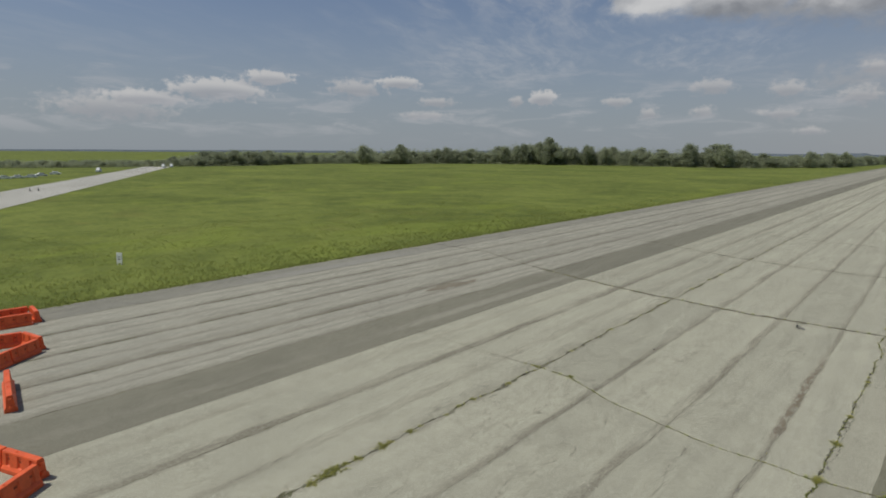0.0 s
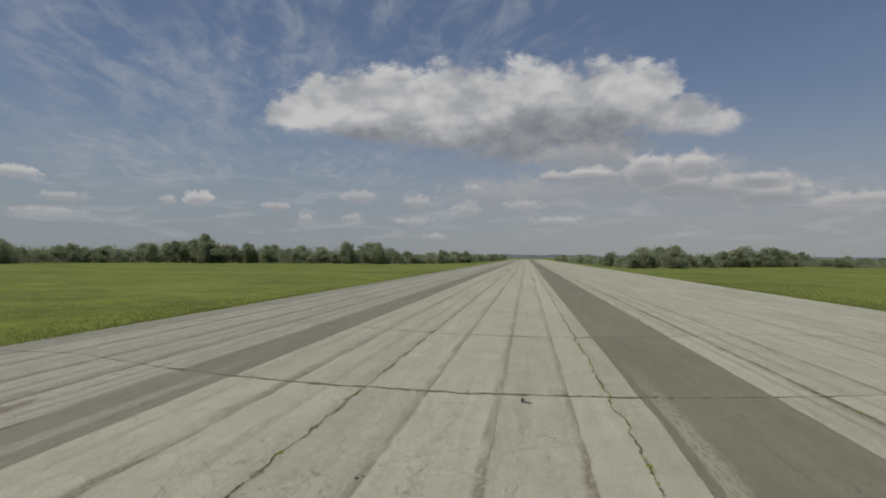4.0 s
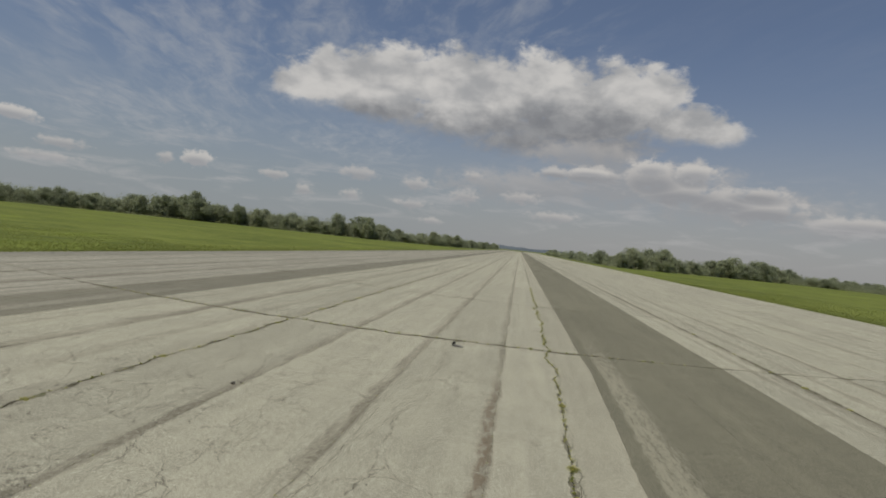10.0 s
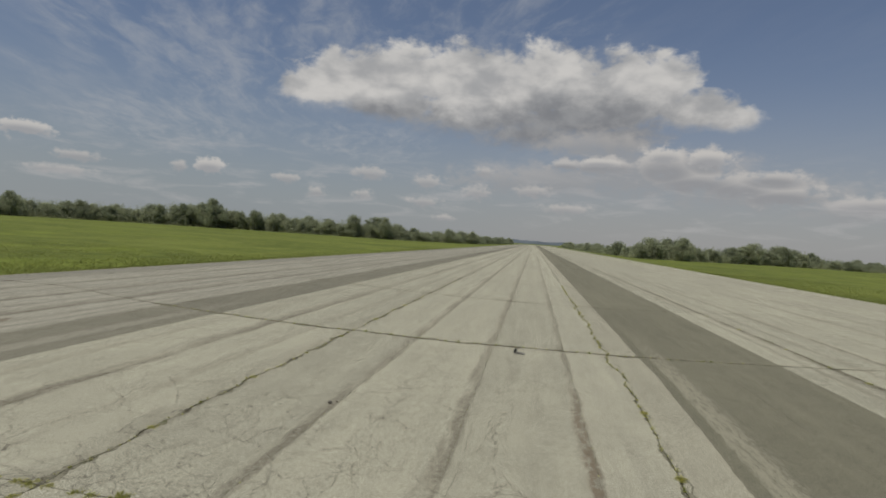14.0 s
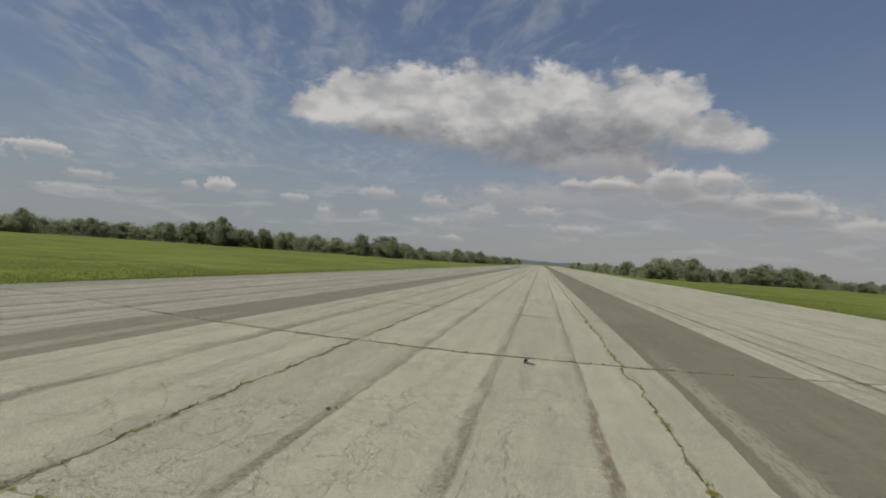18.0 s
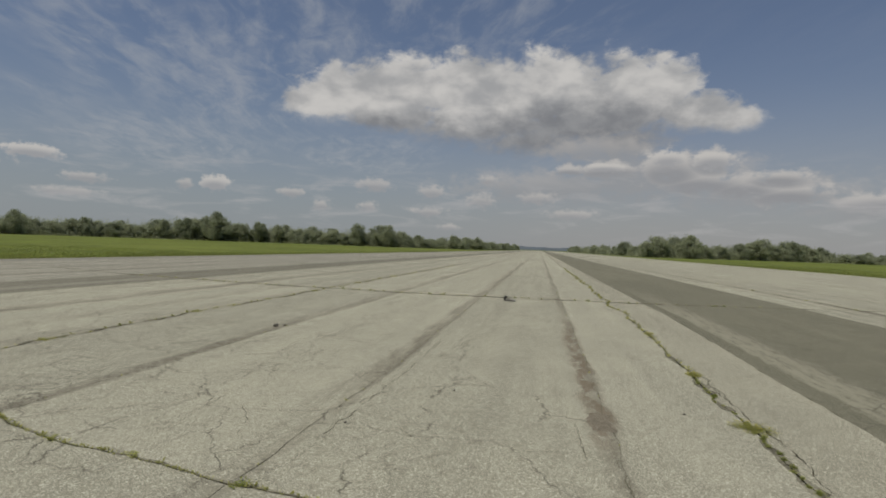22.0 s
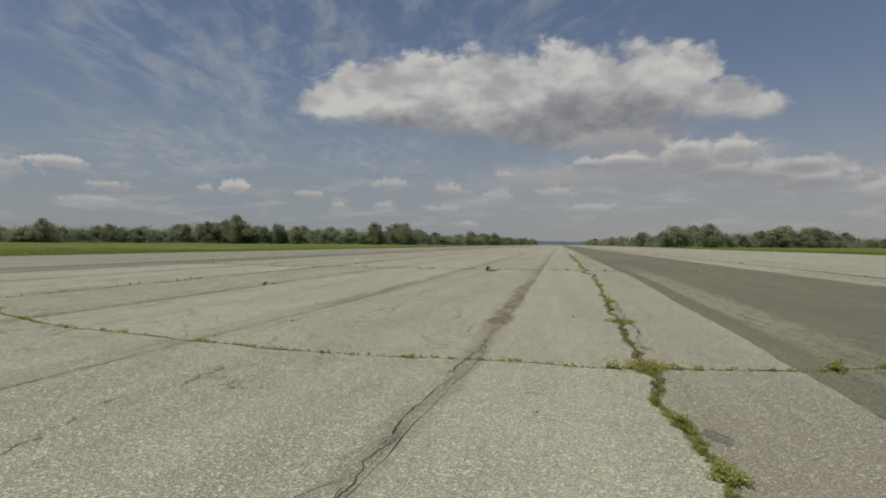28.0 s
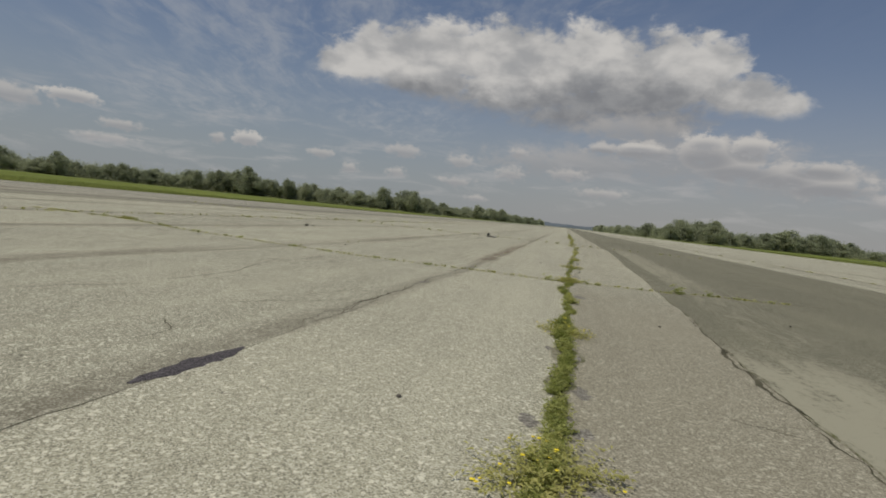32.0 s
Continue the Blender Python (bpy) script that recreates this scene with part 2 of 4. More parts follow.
def plain(name, color, rough=0.6, spread=0.15, scale=6.0, metal=0.0, spec=0.4):
    """A paint, plastic or bark: one hue with grime and fine grain."""
    m, n = material(name)
    p = place(n)
    f = n.math("ADD", n.math("MULTIPLY", n.noise(p, scale, 6), 0.7), n.math("MULTIPLY", n.noise(p, scale * 12, 3), 0.3))
    lo, hi = tuple(c * (1 - spread) for c in color), tuple(min(1, c * (1 + spread)) for c in color)
    surface(n, n.mix(n.span(f, 0.3, 0.7), lo, hi), rough, f, 0.004, spec, metal)
    return m


def leaves(name, dark, light, scale, islands=True, sheer=0.52):
    m, n = material(name)
    r = n.node("ShaderNodeNewGeometry").outputs["Random Per Island"] if islands else n.noise(place(n), scale * 8, 2)
    tone = n.math("ADD", n.math("MULTIPLY", n.noise(place(n), scale, 4), 0.6), n.math("MULTIPLY", r, 0.4))
    tone = n.math("ADD", tone, n.math("MULTIPLY", n.math("SUBTRACT", chance(n), 0.5), 0.45))
    col = n.mix(n.span(tone, 0.15, 0.85), dark, light)
    top, thin, both = n.node("ShaderNodeBsdfPrincipled"), n.node("ShaderNodeBsdfTranslucent"), n.node("ShaderNodeMixShader")
    n.put(top.inputs["Base Color"], col)
    top.inputs["Roughness"].default_value, top.inputs["Specular IOR Level"].default_value = 0.7, 0.12
    n.put(thin.inputs[0], col)
    both.inputs[0].default_value = sheer
    n.put(both.inputs[1], top.outputs[0])
    n.put(both.inputs[2], thin.outputs[0])
    n.put(n.node("ShaderNodeOutputMaterial").inputs[0], both.outputs[0])
    return m


# joints along the runway: across, sway, gap, width and depth of the dirt that lies along it
JOINTS = [(-44.2, 0.14, 0.0), (-40.6, 0.03, 0.05), (-37.0, 0.04, 0.07), (-32.6, 0.04, 0.07), (-28.4, 0.04, 0.06), (-24.5, 0.04, 0.05),
          (-20.4, 0.03, 0.012), (-16.2, 0.04, 0.016), (-11.5, 0.12, 0.055), (-7.8, 0.04, 0.010), (-3.75, 0.05, 0.010), (-0.13, 0.05, 0.012),
          (1.85, 0.06, 0.045), (3.5, 0.05, 0.012), (7.1, 0.015, 0.008), (10.9, 0.015, 0.012), (13.7, 0.06, 0.07), (17.7, 0.03, 0.04),
          (21.5, 0.02, 0.03), (25.3, 0.02, 0.035), (29.1, 0.02, 0.03), (32.9, 0.02, 0.03), (36.7, 0.02, 0.03), (40.5, 0.02, 0.03),
          (43.6, 0.02, 0.03), (46.2, 0.02, 0.03), (48.6, 0.14, 0.0)]
DIRT = {-40.6: (0.7, 0.55), -37.0: (0.6, 0.9), -32.6: (0.7, 0.9), -28.4: (0.8, 0.9), -24.6: (0.4, 0.6), -39.2: (0.2, 0.6), -35.1: (0.22, 0.7), -33.9: (0.15, 0.6), -30.5: (0.25, 0.75), -29.3: (0.15, 0.6), -26.6: (0.3, 0.7), -25.6: (0.18, 0.6), -18.9: (0.4, 0.35), -16.2: (0.6, 0.8), -13.6: (0.5, 0.3),
        -11.5: (0.6, 0.45), -7.8: (0.36, 0.8), -3.75: (0.36, 0.75), -0.13: (0.26, 0.65), 12.6: (0.3, 0.5), 13.7: (0.5, 0.7), 15.4: (0.35, 0.5),
        17.7: (0.45, 0.55), 19.3: (0.3, 0.4), 25.3: (0.5, 0.5), 29.1: (0.4, 0.4), 32.9: (0.5, 0.45), 40.5: (0.5, 0.45), 43.6: (0.4, 0.4)}


def asphalt(name, base, stone, dirt=False, worn=None, tired_by=1.0, brown=False, roam=False):
    """Old paving: pale stones in a weathered binder, hair cracks, dirt along the joints, large faded patches."""
    m, n = material(name)
    p = place(n)
    x, y, z = n.split(p)
    grit = n.split(n.cells(p, 150.0, color=True))[0]
    chips = n.split(n.cells(p, 62.0, color=True))[1]
    fine = n.noise(p, 38.0, 5, 0.7)
    patch = n.noise(p, 0.35, 5, 0.6)
    along = n.noise(n.vec("MULTIPLY", p, (1.6, 0.06, 1)), 1.0, 5, 0.6)
    tone = n.math("ADD", n.math("MULTIPLY", patch, 0.45), n.math("MULTIPLY", along, 0.55))
    tone = n.math("ADD", tone, n.math("MULTIPLY", n.math("SUBTRACT", chance(n), 0.5), 0.14))
    lo, hi = tuple(c * 0.72 for c in base), tuple(c * 1.20 for c in base)
    col = n.mix(n.span(tone, 0.30, 0.70), lo, hi)
    col = n.mix(n.span(grit, 0.50, 0.97, 0.0, 1.0, False), col, tuple(min(0.8, c * 1.14) for c in stone))
    col = n.mix(n.span(grit, 0.36, 0.0, 0.0, 0.84, False), col, tuple(c * 0.42 for c in base))
    col = n.mix(n.span(fine, 0.52, 0.80, 0.0, 0.22), col, tuple(c * 0.55 for c in base))
    col = n.mix(n.span(chips, 0.89, 0.95, 0.0, 0.62, False), col, tuple(min(0.8, c * 1.5) for c in stone))
    blot = n.noise(p, 1.7, 6, 0.65)
    col = n.mix(n.span(blot, 0.55, 0.78, 0.0, 0.32), col, tuple(c * 0.6 for c in base))
    if worn:
        a, b, c, d, shade, slant = worn
        across = n.math("SUBTRACT", x, n.span(y, -1.0, 24.0, 0.0, slant, False))
        across = n.math("ADD", across, n.math("MULTIPLY", n.math("SUBTRACT", n.noise(p, 1.1, 6, 0.65), 0.5), 0.30))
        zone = n.math("MULTIPLY", n.span(across, a, b), n.span(across, d, c))
        zone = n.math("MULTIPLY", zone, n.math("MULTIPLY", n.span(y, 46.0, 22.0, 0.25, 1.0), n.span(y, 3.0, 14.0, 0.6, 1.0)))
        if slant:
            bare = n.math("MULTIPLY", n.span(y, 3.2, 0.4), n.span(across, 4.6, 3.5))
            zone = n.math("MAXIMUM", zone, n.math("MULTIPLY", bare, 1.25))
        rub = n.math("ADD", n.math("MULTIPLY", n.noise(n.vec("MULTIPLY", p, (3.4, 0.6, 1)), 1.9, 9, 0.78, 0.2), 0.55), n.math("MULTIPLY", n.noise(p, 14.0, 6, 0.8), 0.45))
        rub = n.span(n.math("ADD", rub, n.math("MULTIPLY", zone, 0.12)), 0.535, 0.65)
        col = n.mix(n.math("MULTIPLY", n.math("MULTIPLY", zone, rub), 0.85), col, shade)
    if dirt:
        sway = n.math("ADD", x, n.math("MULTIPLY", n.math("SUBTRACT", n.noise(p, 0.22, 4, 0.6), 0.5), 0.5))
        ragged = n.noise(n.vec("MULTIPLY", p, (2.4, 0.34, 1)), 1.3, 8, 0.72)
        ragged = n.math("MULTIPLY", n.math("SUBTRACT", ragged, 0.5), 2.6)
        smear = n.span(n.noise(n.vec("MULTIPLY", p, (0.5, 0.10, 1)), 1.3, 5, 0.6), 0.28, 0.60, 0.25, 1.0)
        total = None
        for at, (width, much) in DIRT.items():
            where = sway
            if at == -0.13:
                where = n.math("ADD", sway, n.span(y, 6.0, -6.0, 0.0, 0.46, False))
            if at == -3.75:
                where = n.math("ADD", sway, n.span(y, 12.0, 0.0, 0.0, 0.36, False))
            off = n.math("SUBTRACT", where, at)
            off = n.math("MAXIMUM", n.math("MULTIPLY", off, 1.9 / width), n.math("MULTIPLY", off, -0.55 / width))
            d = n.math("ADD", off, ragged)
            d = n.span(d, 0.85, 0.0, 0.0, much)
            total = d if total is None else n.math("MAXIMUM", total, d)
        specks = n.span(n.noise(p, 7.0, 5, 0.72), 0.36, 0.60, 0.45, 1.0)
        col = n.mix(n.math("MULTIPLY", n.math("MULTIPLY", total, smear), specks), col, (0.128, 0.112, 0.080))
        # reddish soil washed along one joint
        stray = n.math("ADD", sway, n.math("MULTIPLY", n.math("SUBTRACT", n.noise(p, 2.4, 6, 0.7), 0.5), 0.30))
        soil = n.math("MULTIPLY", n.span(n.math("ABSOLUTE", n.math("SUBTRACT", stray, -0.24)), 0.27, 0.06), n.math("MULTIPLY", n.span(y, 8.0, 9.3), n.span(y, 24.0, 15.0)))
        soil = n.math("MULTIPLY", soil, n.span(n.noise(n.vec("MULTIPLY", p, (2.2, 0.8, 1)), 2.0, 6, 0.68), 0.40, 0.56))
        col = n.mix(n.math("MULTIPLY", soil, 0.72), col, (0.158, 0.120, 0.078))
    if brown:
        spill = n.math("ADD", n.span(y, 9.0, 1.0), n.math("MULTIPLY", n.math("SUBTRACT", n.noise(p, 0.7, 6, 0.65), 0.5), 1.2))
        col = n.mix(n.span(spill, 0.15, 1.1, 0.0, 0.42), col, (0.215, 0.190, 0.135))
        beside = n.math("SUBTRACT", x, n.span(y, 5.0, 21.0, 1.6, 2.02, False))
        beside = n.math("ADD", beside, n.math("MULTIPLY", n.math("SUBTRACT", n.noise(p, 1.0, 5, 0.6), 0.5), 0.62))
        fork = n.math("MULTIPLY", n.span(n.math("ABSOLUTE", n.math("SUBTRACT", beside, 0.17)), 0.024, 0.008), n.math("MULTIPLY", n.span(n.noise(p, 0.45, 3), 0.46, 0.54), n.span(y, 6.0, 8.0)))
        col = n.mix(n.math("MULTIPLY", fork, 0.75), col, (0.085, 0.082, 0.05))
    # hair cracks, in tired stretches alone
    warp = n.vec("ADD", p, n.vec("SCALE", n.noise(p, 1.1, 5, 0.6, color=True), 0.9))
    big = n.span(n.cells(warp, 0.42, edge=True), 0.0062, 0.0016)
    web = n.span(n.cells(warp, 1.5, edge=True), 0.015, 0.005)
    tired = n.span(n.noise(n.vec("MULTIPLY", p, (0.5, 0.12, 1)), 0.8, 3), 0.46, 0.58)
    if dirt:
        tired = n.math("MAXIMUM", tired, n.span(total, 0.2, 0.6))
    hair = n.math("MAXIMUM", n.math("MULTIPLY", big, n.span(patch, 0.38, 0.55)), n.math("MULTIPLY", n.math("MULTIPLY", web, tired), 0.55))
    hair = n.math("MULTIPLY", n.math("MULTIPLY", hair, tired_by), n.span(y, 2.5, 7.5, 0.12, 1.0))
    if roam:
        # long cracks that wander along the lanes
        drift = n.math("ADD", n.math("MULTIPLY", n.math("SUBTRACT", n.noise(n.vec("MULTIPLY", p, (0.05, 0.35, 1)), 0.7, 2, 0.5), 0.5), 3.0),
                       n.math("MULTIPLY", n.math("SUBTRACT", n.noise(n.vec("MULTIPLY", p, (0.6, 1.0, 1)), 1.6, 5, 0.68), 0.5), 0.62))
        walk_x = n.math("ADD", x, drift)
        for at in (-2.7, -6.1, -9.4, -14.0, 12.5):
            line = n.span(n.math("ABSOLUTE", n.math("SUBTRACT", walk_x, at)), 0.022, 0.006)
            hair = n.math("MAXIMUM", hair, n.math("MULTIPLY", line, n.span(blot, 0.42, 0.54)))
        # a badly cracked stretch of the left lanes
        spent = n.math("MULTIPLY", n.math("MULTIPLY", n.span(x, -15.0, -12.0), n.span(x, -3.5, -6.5)), n.math("MULTIPLY", n.span(y, -4.0, 3.0), n.span(y, 26.0, 15.0)))
        crazed = n.math("MULTIPLY", n.span(n.cells(warp, 0.85, edge=True), 0.011, 0.004), n.math("MULTIPLY", spent, n.span(n.noise(p, 0.5, 4, 0.6), 0.40, 0.52)))
        hair = n.math("MAXIMUM", hair, n.math("MULTIPLY", crazed, 1.0))
        over = n.math("ADD", y, n.math("MULTIPLY", n.math("SUBTRACT", n.noise(p, 0.8, 5, 0.65), 0.5), 1.8))
        gap = n.math("ABSOLUTE", n.math("SUBTRACT", n.math("FRACT", n.math("MULTIPLY", over, 0.31)), 0.5))
        hair = n.math("MAXIMUM", hair, n.math("MULTIPLY", n.span(gap, 0.006, 0.0016), n.span(n.noise(p, 0.55, 4, 0.6), 0.53, 0.60)))
    col = n.mix(n.math("MULTIPLY", hair, 0.74), col, (0.080, 0.073, 0.053))
    high = n.math("SUBTRACT", n.math("ADD", n.math("MULTIPLY", grit, 0.6), n.math("MULTIPLY", fine, 0.4)), n.math("MULTIPLY", hair, 2.0))
    surface(n, col, 0.92, high, 0.004, 0.2)
    return m


OLD = asphalt("old_asphalt", (0.292, 0.281, 0.203), (0.47, 0.455, 0.355), dirt=True, roam=True)
STAINED = asphalt("stained_asphalt", (0.250, 0.238, 0.184), (0.41, 0.395, 0.315), dirt=True, roam=True)
TAN = asphalt("tan_asphalt", (0.270, 0.258, 0.186), (0.45, 0.432, 0.335), dirt=True, tired_by=0.3, brown=True)
PALE = asphalt("pale_asphalt", (0.308, 0.296, 0.214), (0.475, 0.460, 0.36), dirt=True, tired_by=0.12, roam=True)
PATCHED = asphalt("patched_asphalt", (0.160, 0.153, 0.104), (0.222, 0.214, 0.155), worn=(3.30, 3.55, 4.0, 5.0, (0.300, 0.286, 0.208), 0.65))
BAND = asphalt("band_asphalt", (0.160, 0.151, 0.110), (0.25, 0.24, 0.18), worn=(-23.0, -22.1, -21.8, -21.0, (0.300, 0.287, 0.222), 0.0))
EDGE = asphalt("edge_asphalt", (0.20, 0.19, 0.148), (0.29, 0.28, 0.22), worn=(-43.5, -42.0, -40.8, -40.2, (0.27, 0.262, 0.225), 0.0))
def crumbled(name):
    """Broken, dirty margin of a slab along a crack."""
    m, n = material(name)
    p = place(n)
    f = n.math("ADD", n.math("MULTIPLY", n.noise(p, 2.2, 6, 0.7), 0.6), n.math("MULTIPLY", n.noise(p, 26.0, 4, 0.7), 0.4))
    moss = n.span(n.noise(p, 0.9, 5, 0.65), 0.46, 0.60, 0.0, 0.5)
    low = n.mix(moss, (0.090, 0.082, 0.056), (0.105, 0.118, 0.036))
    surface(n, n.mix(n.span(f, 0.43, 0.57), low, (0.25, 0.238, 0.175)), 0.95, f, 0.01, 0.1)
    return m


CRUMBLED = crumbled("crumbled_edge")
DIRT_FILL = plain("joint_dirt", (0.075, 0.070, 0.046), 0.95, 0.4, 3.0, spec=0.1)


def grass_material(name):
    m, n = material(name)
    p = place(n)
    wide = n.noise(n.vec("MULTIPLY", p, (1, 1.4, 1)), 0.020, 5, 0.6, 0.6)
    mid = n.noise(p, 0.16, 6, 0.65)
    near = n.noise(p, 1.6, 6, 0.7)
    tiny = n.noise(p, 11.0, 4, 0.7)
    tone = n.math("ADD", n.math("ADD", n.math("MULTIPLY", wide, 0.36), n.math("MULTIPLY", mid, 0.34)), n.math("MULTIPLY", near, 0.30))
    col = n.mix(n.span(tone, 0.38, 0.61), (0.078, 0.100, 0.021), (0.178, 0.207, 0.046))
    col = n.mix(n.span(n.noise(p, 0.06, 5, 0.6, 1.0), 0.55, 0.72, 0.0, 0.55), col, (0.150, 0.150, 0.038))
    col = n.mix(n.span(n.noise(n.vec("MULTIPLY", p, (1.0, 0.6, 1)), 0.035, 6, 0.68, 0.8), 0.52, 0.66, 0.0, 0.6), col, (0.190, 0.232, 0.038))
    col = n.mix(n.span(n.noise(p, 0.75, 5, 0.7), 0.52, 0.68, 0.0, 0.55), col, (0.055, 0.076, 0.014))
    col = n.mix(n.span(n.noise(p, 0.33, 6, 0.7), 0.55, 0.68, 0.0, 0.6), col, (0.200, 0.215, 0.048))
    col = n.mix(n.span(tiny, 0.5, 0.8, 0.0, 0.6), col, (0.045, 0.065, 0.012))
    surface(n, col, 0.9, n.math("ADD", n.math("MULTIPLY", near, 0.7), n.math("MULTIPLY", tiny, 0.3)), 0.12, 0.1)
    return m


GRASS = grass_material("meadow")
BLADES = leaves("grass_blades", (0.150, 0.180, 0.045), (0.33, 0.355, 0.105), 0.05)
# leaf greens paled and greyed, so the colour holds the haze of distance
HAZY_TREE_LEAF = leaves("haze_paled_tree_leaves", (0.255, 0.285, 0.180), (0.385, 0.412, 0.262), 0.05, sheer=0.5)
BUSH_LEAF = leaves("bush_leaves", (0.15, 0.18, 0.08), (0.40, 0.42, 0.24), 0.05)
WEED_LEAF = leaves("weed_leaves", (0.27, 0.31, 0.082), (0.49, 0.50, 0.18), 1.2)
DRY_LEAF = leaves("yellowing_weed_leaves", (0.30, 0.31, 0.085), (0.54, 0.52, 0.20), 1.2)
STEM = plain("weed_stem", (0.14, 0.16, 0.05), 0.8)
PETAL = plain("yellow_petals", (0.75, 0.60, 0.03), 0.7, 0.1)
BARK = plain("bark", (0.13, 0.105, 0.08), 0.95, 0.35, 1.5)
ORANGE = plain("orange_plastic", (0.72, 0.115, 0.03), 0.5, 0.18, 2.0)
# darkened orange, painting the shade inside the barrier's hand holes
POCKET_SHADE = plain("pocket_shade", (0.28, 0.045, 0.015), 0.7)
WHITE = plain("white_paint", (0.82, 0.82, 0.78), 0.6, 0.12)
INK = plain("dark_marking", (0.06, 0.06, 0.065), 0.7)
RUBBER = plain("black_rubber", (0.022, 0.021, 0.020), 0.8, 0.4)
GLASS = plain("car_glass", (0.03, 0.035, 0.04), 0.15)
TAR = asphalt("tar", (0.056, 0.050, 0.052), (0.105, 0.097, 0.098), tired_by=0.0)
STAIN = asphalt("dark_stain", (0.15, 0.14, 0.118), (0.27, 0.255, 0.21), tired_by=0.0)
SOIL = asphalt("crumbling_repair", (0.165, 0.143, 0.102), (0.25, 0.222, 0.165), tired_by=1.0)
GREY_RUBBER = plain("dusty_rubber", (0.15, 0.145, 0.125), 0.9, 0.4)
STONE = plain("stone", (0.09, 0.08, 0.065), 0.9, 0.4)
CONCRETE = asphalt("pale_concrete", (0.36, 0.345, 0.295), (0.46, 0.45, 0.39))
# woods tinted blue-grey: the haze of distance is in the base colour
HAZY_HILL = plain("haze_blue_hill_woods", (0.115, 0.135, 0.150), 0.95, 0.2, 0.01, spec=0.0)


# ---- building helpers ----
def mesh(name, verts, faces, mat, smooth=False):
    me = bpy.data.meshes.new(name)
    me.from_pydata(verts, [], faces)
    me.materials.append(mat)
    if smooth:
        me.shade_smooth()
    me.update()
    return me


def thing(name, verts, faces, mat, label, category, group="", kind=""):
    return tagged(new(name, mesh(name, verts, faces, mat)), label, category, group, kind)


def part(name, bm, mat, parent, label="", smooth=False):
    """Links a bmesh as one mesh object under a thing or a part."""
    me = bpy.data.meshes.new(name)
    bm.to_mesh(me)
    bm.free()
    me.materials.append(mat)
    if smooth:
        me.shade_smooth()
    ob = new(name, me)
    ob.parent = parent
    return tagged(ob, label) if label else ob


def piece(name, verts, faces, mat, parent, label=""):
    ob = new(name, mesh(name, verts, faces, mat))
    ob.parent = parent
    return tagged(ob, label) if label else ob


def box(bm, x0, y0, z0, x1, y1, z1, bevel=0.0):
    made = bmesh.ops.create_cube(bm, size=1)["verts"]
    for v in made:
        v.co = ((x0 + x1) / 2 + v.co.x * (x1 - x0), (y0 + y1) / 2 + v.co.y * (y1 - y0), (z0 + z1) / 2 + v.co.z * (z1 - z0))
    if bevel:
        edges = {e for v in made for e in v.link_edges}
        bmesh.ops.bevel(bm, geom=list(edges), offset=bevel, segments=2, affect="EDGES", profile=0.6)
    return made


def tube(bm, a, b, ra, rb, sides=7):
    a, b = Vector(a), Vector(b)
    q = (b - a).to_track_quat("Z", "Y")
    rings = []
    for p, r in ((a, ra), (b, rb)):
        rings.append([bm.verts.new(p + q @ Vector((r * math.cos(k * math.tau / sides), r * math.sin(k * math.tau / sides), 0))) for k in range(sides)])
    for k in range(sides):
        bm.faces.new((rings[0][k], rings[0][(k + 1) % sides], rings[1][(k + 1) % sides], rings[1][k]))
    bm.faces.new(rings[1])
    bm.faces.new(rings[0][::-1])


def wave(u, seed, scale):
    return noise.noise(Vector((u * scale, seed * 7.31, 0.37 * seed)))


# ---- ground, one sheet to the horizon ----
def make_ground():
    steps = 64
    rings = [0, 30, 80, 200, 500, 1200, 2600, 4700]
    verts, faces = [(0, 0, -0.05)], []
    for r in rings[1:]:
        for k in range(steps):
            a = k * math.tau / steps
            verts.append((r * math.cos(a), r * math.sin(a), -0.05))
    for k in range(steps):
        faces.append((0, 1 + k, 1 + (k + 1) % steps))
        for i in range(len(rings) - 2):
            a, b = 1 + i * steps, 1 + (i + 1) * steps
            faces.append((a + k, b + k, b + (k + 1) % steps, a + (k + 1) % steps))
    thing("ground", verts, faces, GRASS, "green mown meadow with yellowish patches round the runway", "ground", kind="structure")


make_ground()

# ---- runway: slabs with open joints over a bed of dirt ----
END = 1750.0
ROWS = [-61.5, -39.0, -16.3, 6.15, 28.0, 50.5, 73.0, 95.5, 118.0, 140.5, 163.0]
BOW = {6.15: (0.026, -0.3, 2.3), 28.0: (0.0075, -5.0, 7.0), 50.5: (0.014, -3.0, 6.0), 73.0: (0.014, -3.0, 6.0)}


def joint_x(k, y):
    at, sway, gap = JOINTS[k]
    if k == 12:
        at = 1.6 + 0.42 * min(1, max(0, (y - 5) / 16))
        jag = (0.05 if y < 12 else 0.11) * wave(y, k, 0.35) + 0.09 * wave(y, k + 40, 1.3) + 0.05 * wave(y, k + 80, 4.0)
        if 22 < y < 60:
            jag += 0.26 * wave(y, 5, 0.55) + 0.16 * wave(y, 6, 1.5)
        return at + jag
    fade = 1.0 if y < 160 else 0.5
    if k == 13:
        at = 3.0 + 0.65 * min(1.0, max(0.0, (y + 1) / 25))
    if k == 10:
        at -= 0.03 * max(0.0, min(12.0, 12.0 - y))
    if k == 11:
        at -= 0.034 * max(0.0, 6.0 - y)
    return at + fade * sway * (1.1 * wave(y, k, 0.12) + 1.2 * wave(y, k + 40, 0.6) + 0.8 * wave(y, k + 80, 1.9) + 0.4 * wave(y, k + 90, 5.0))


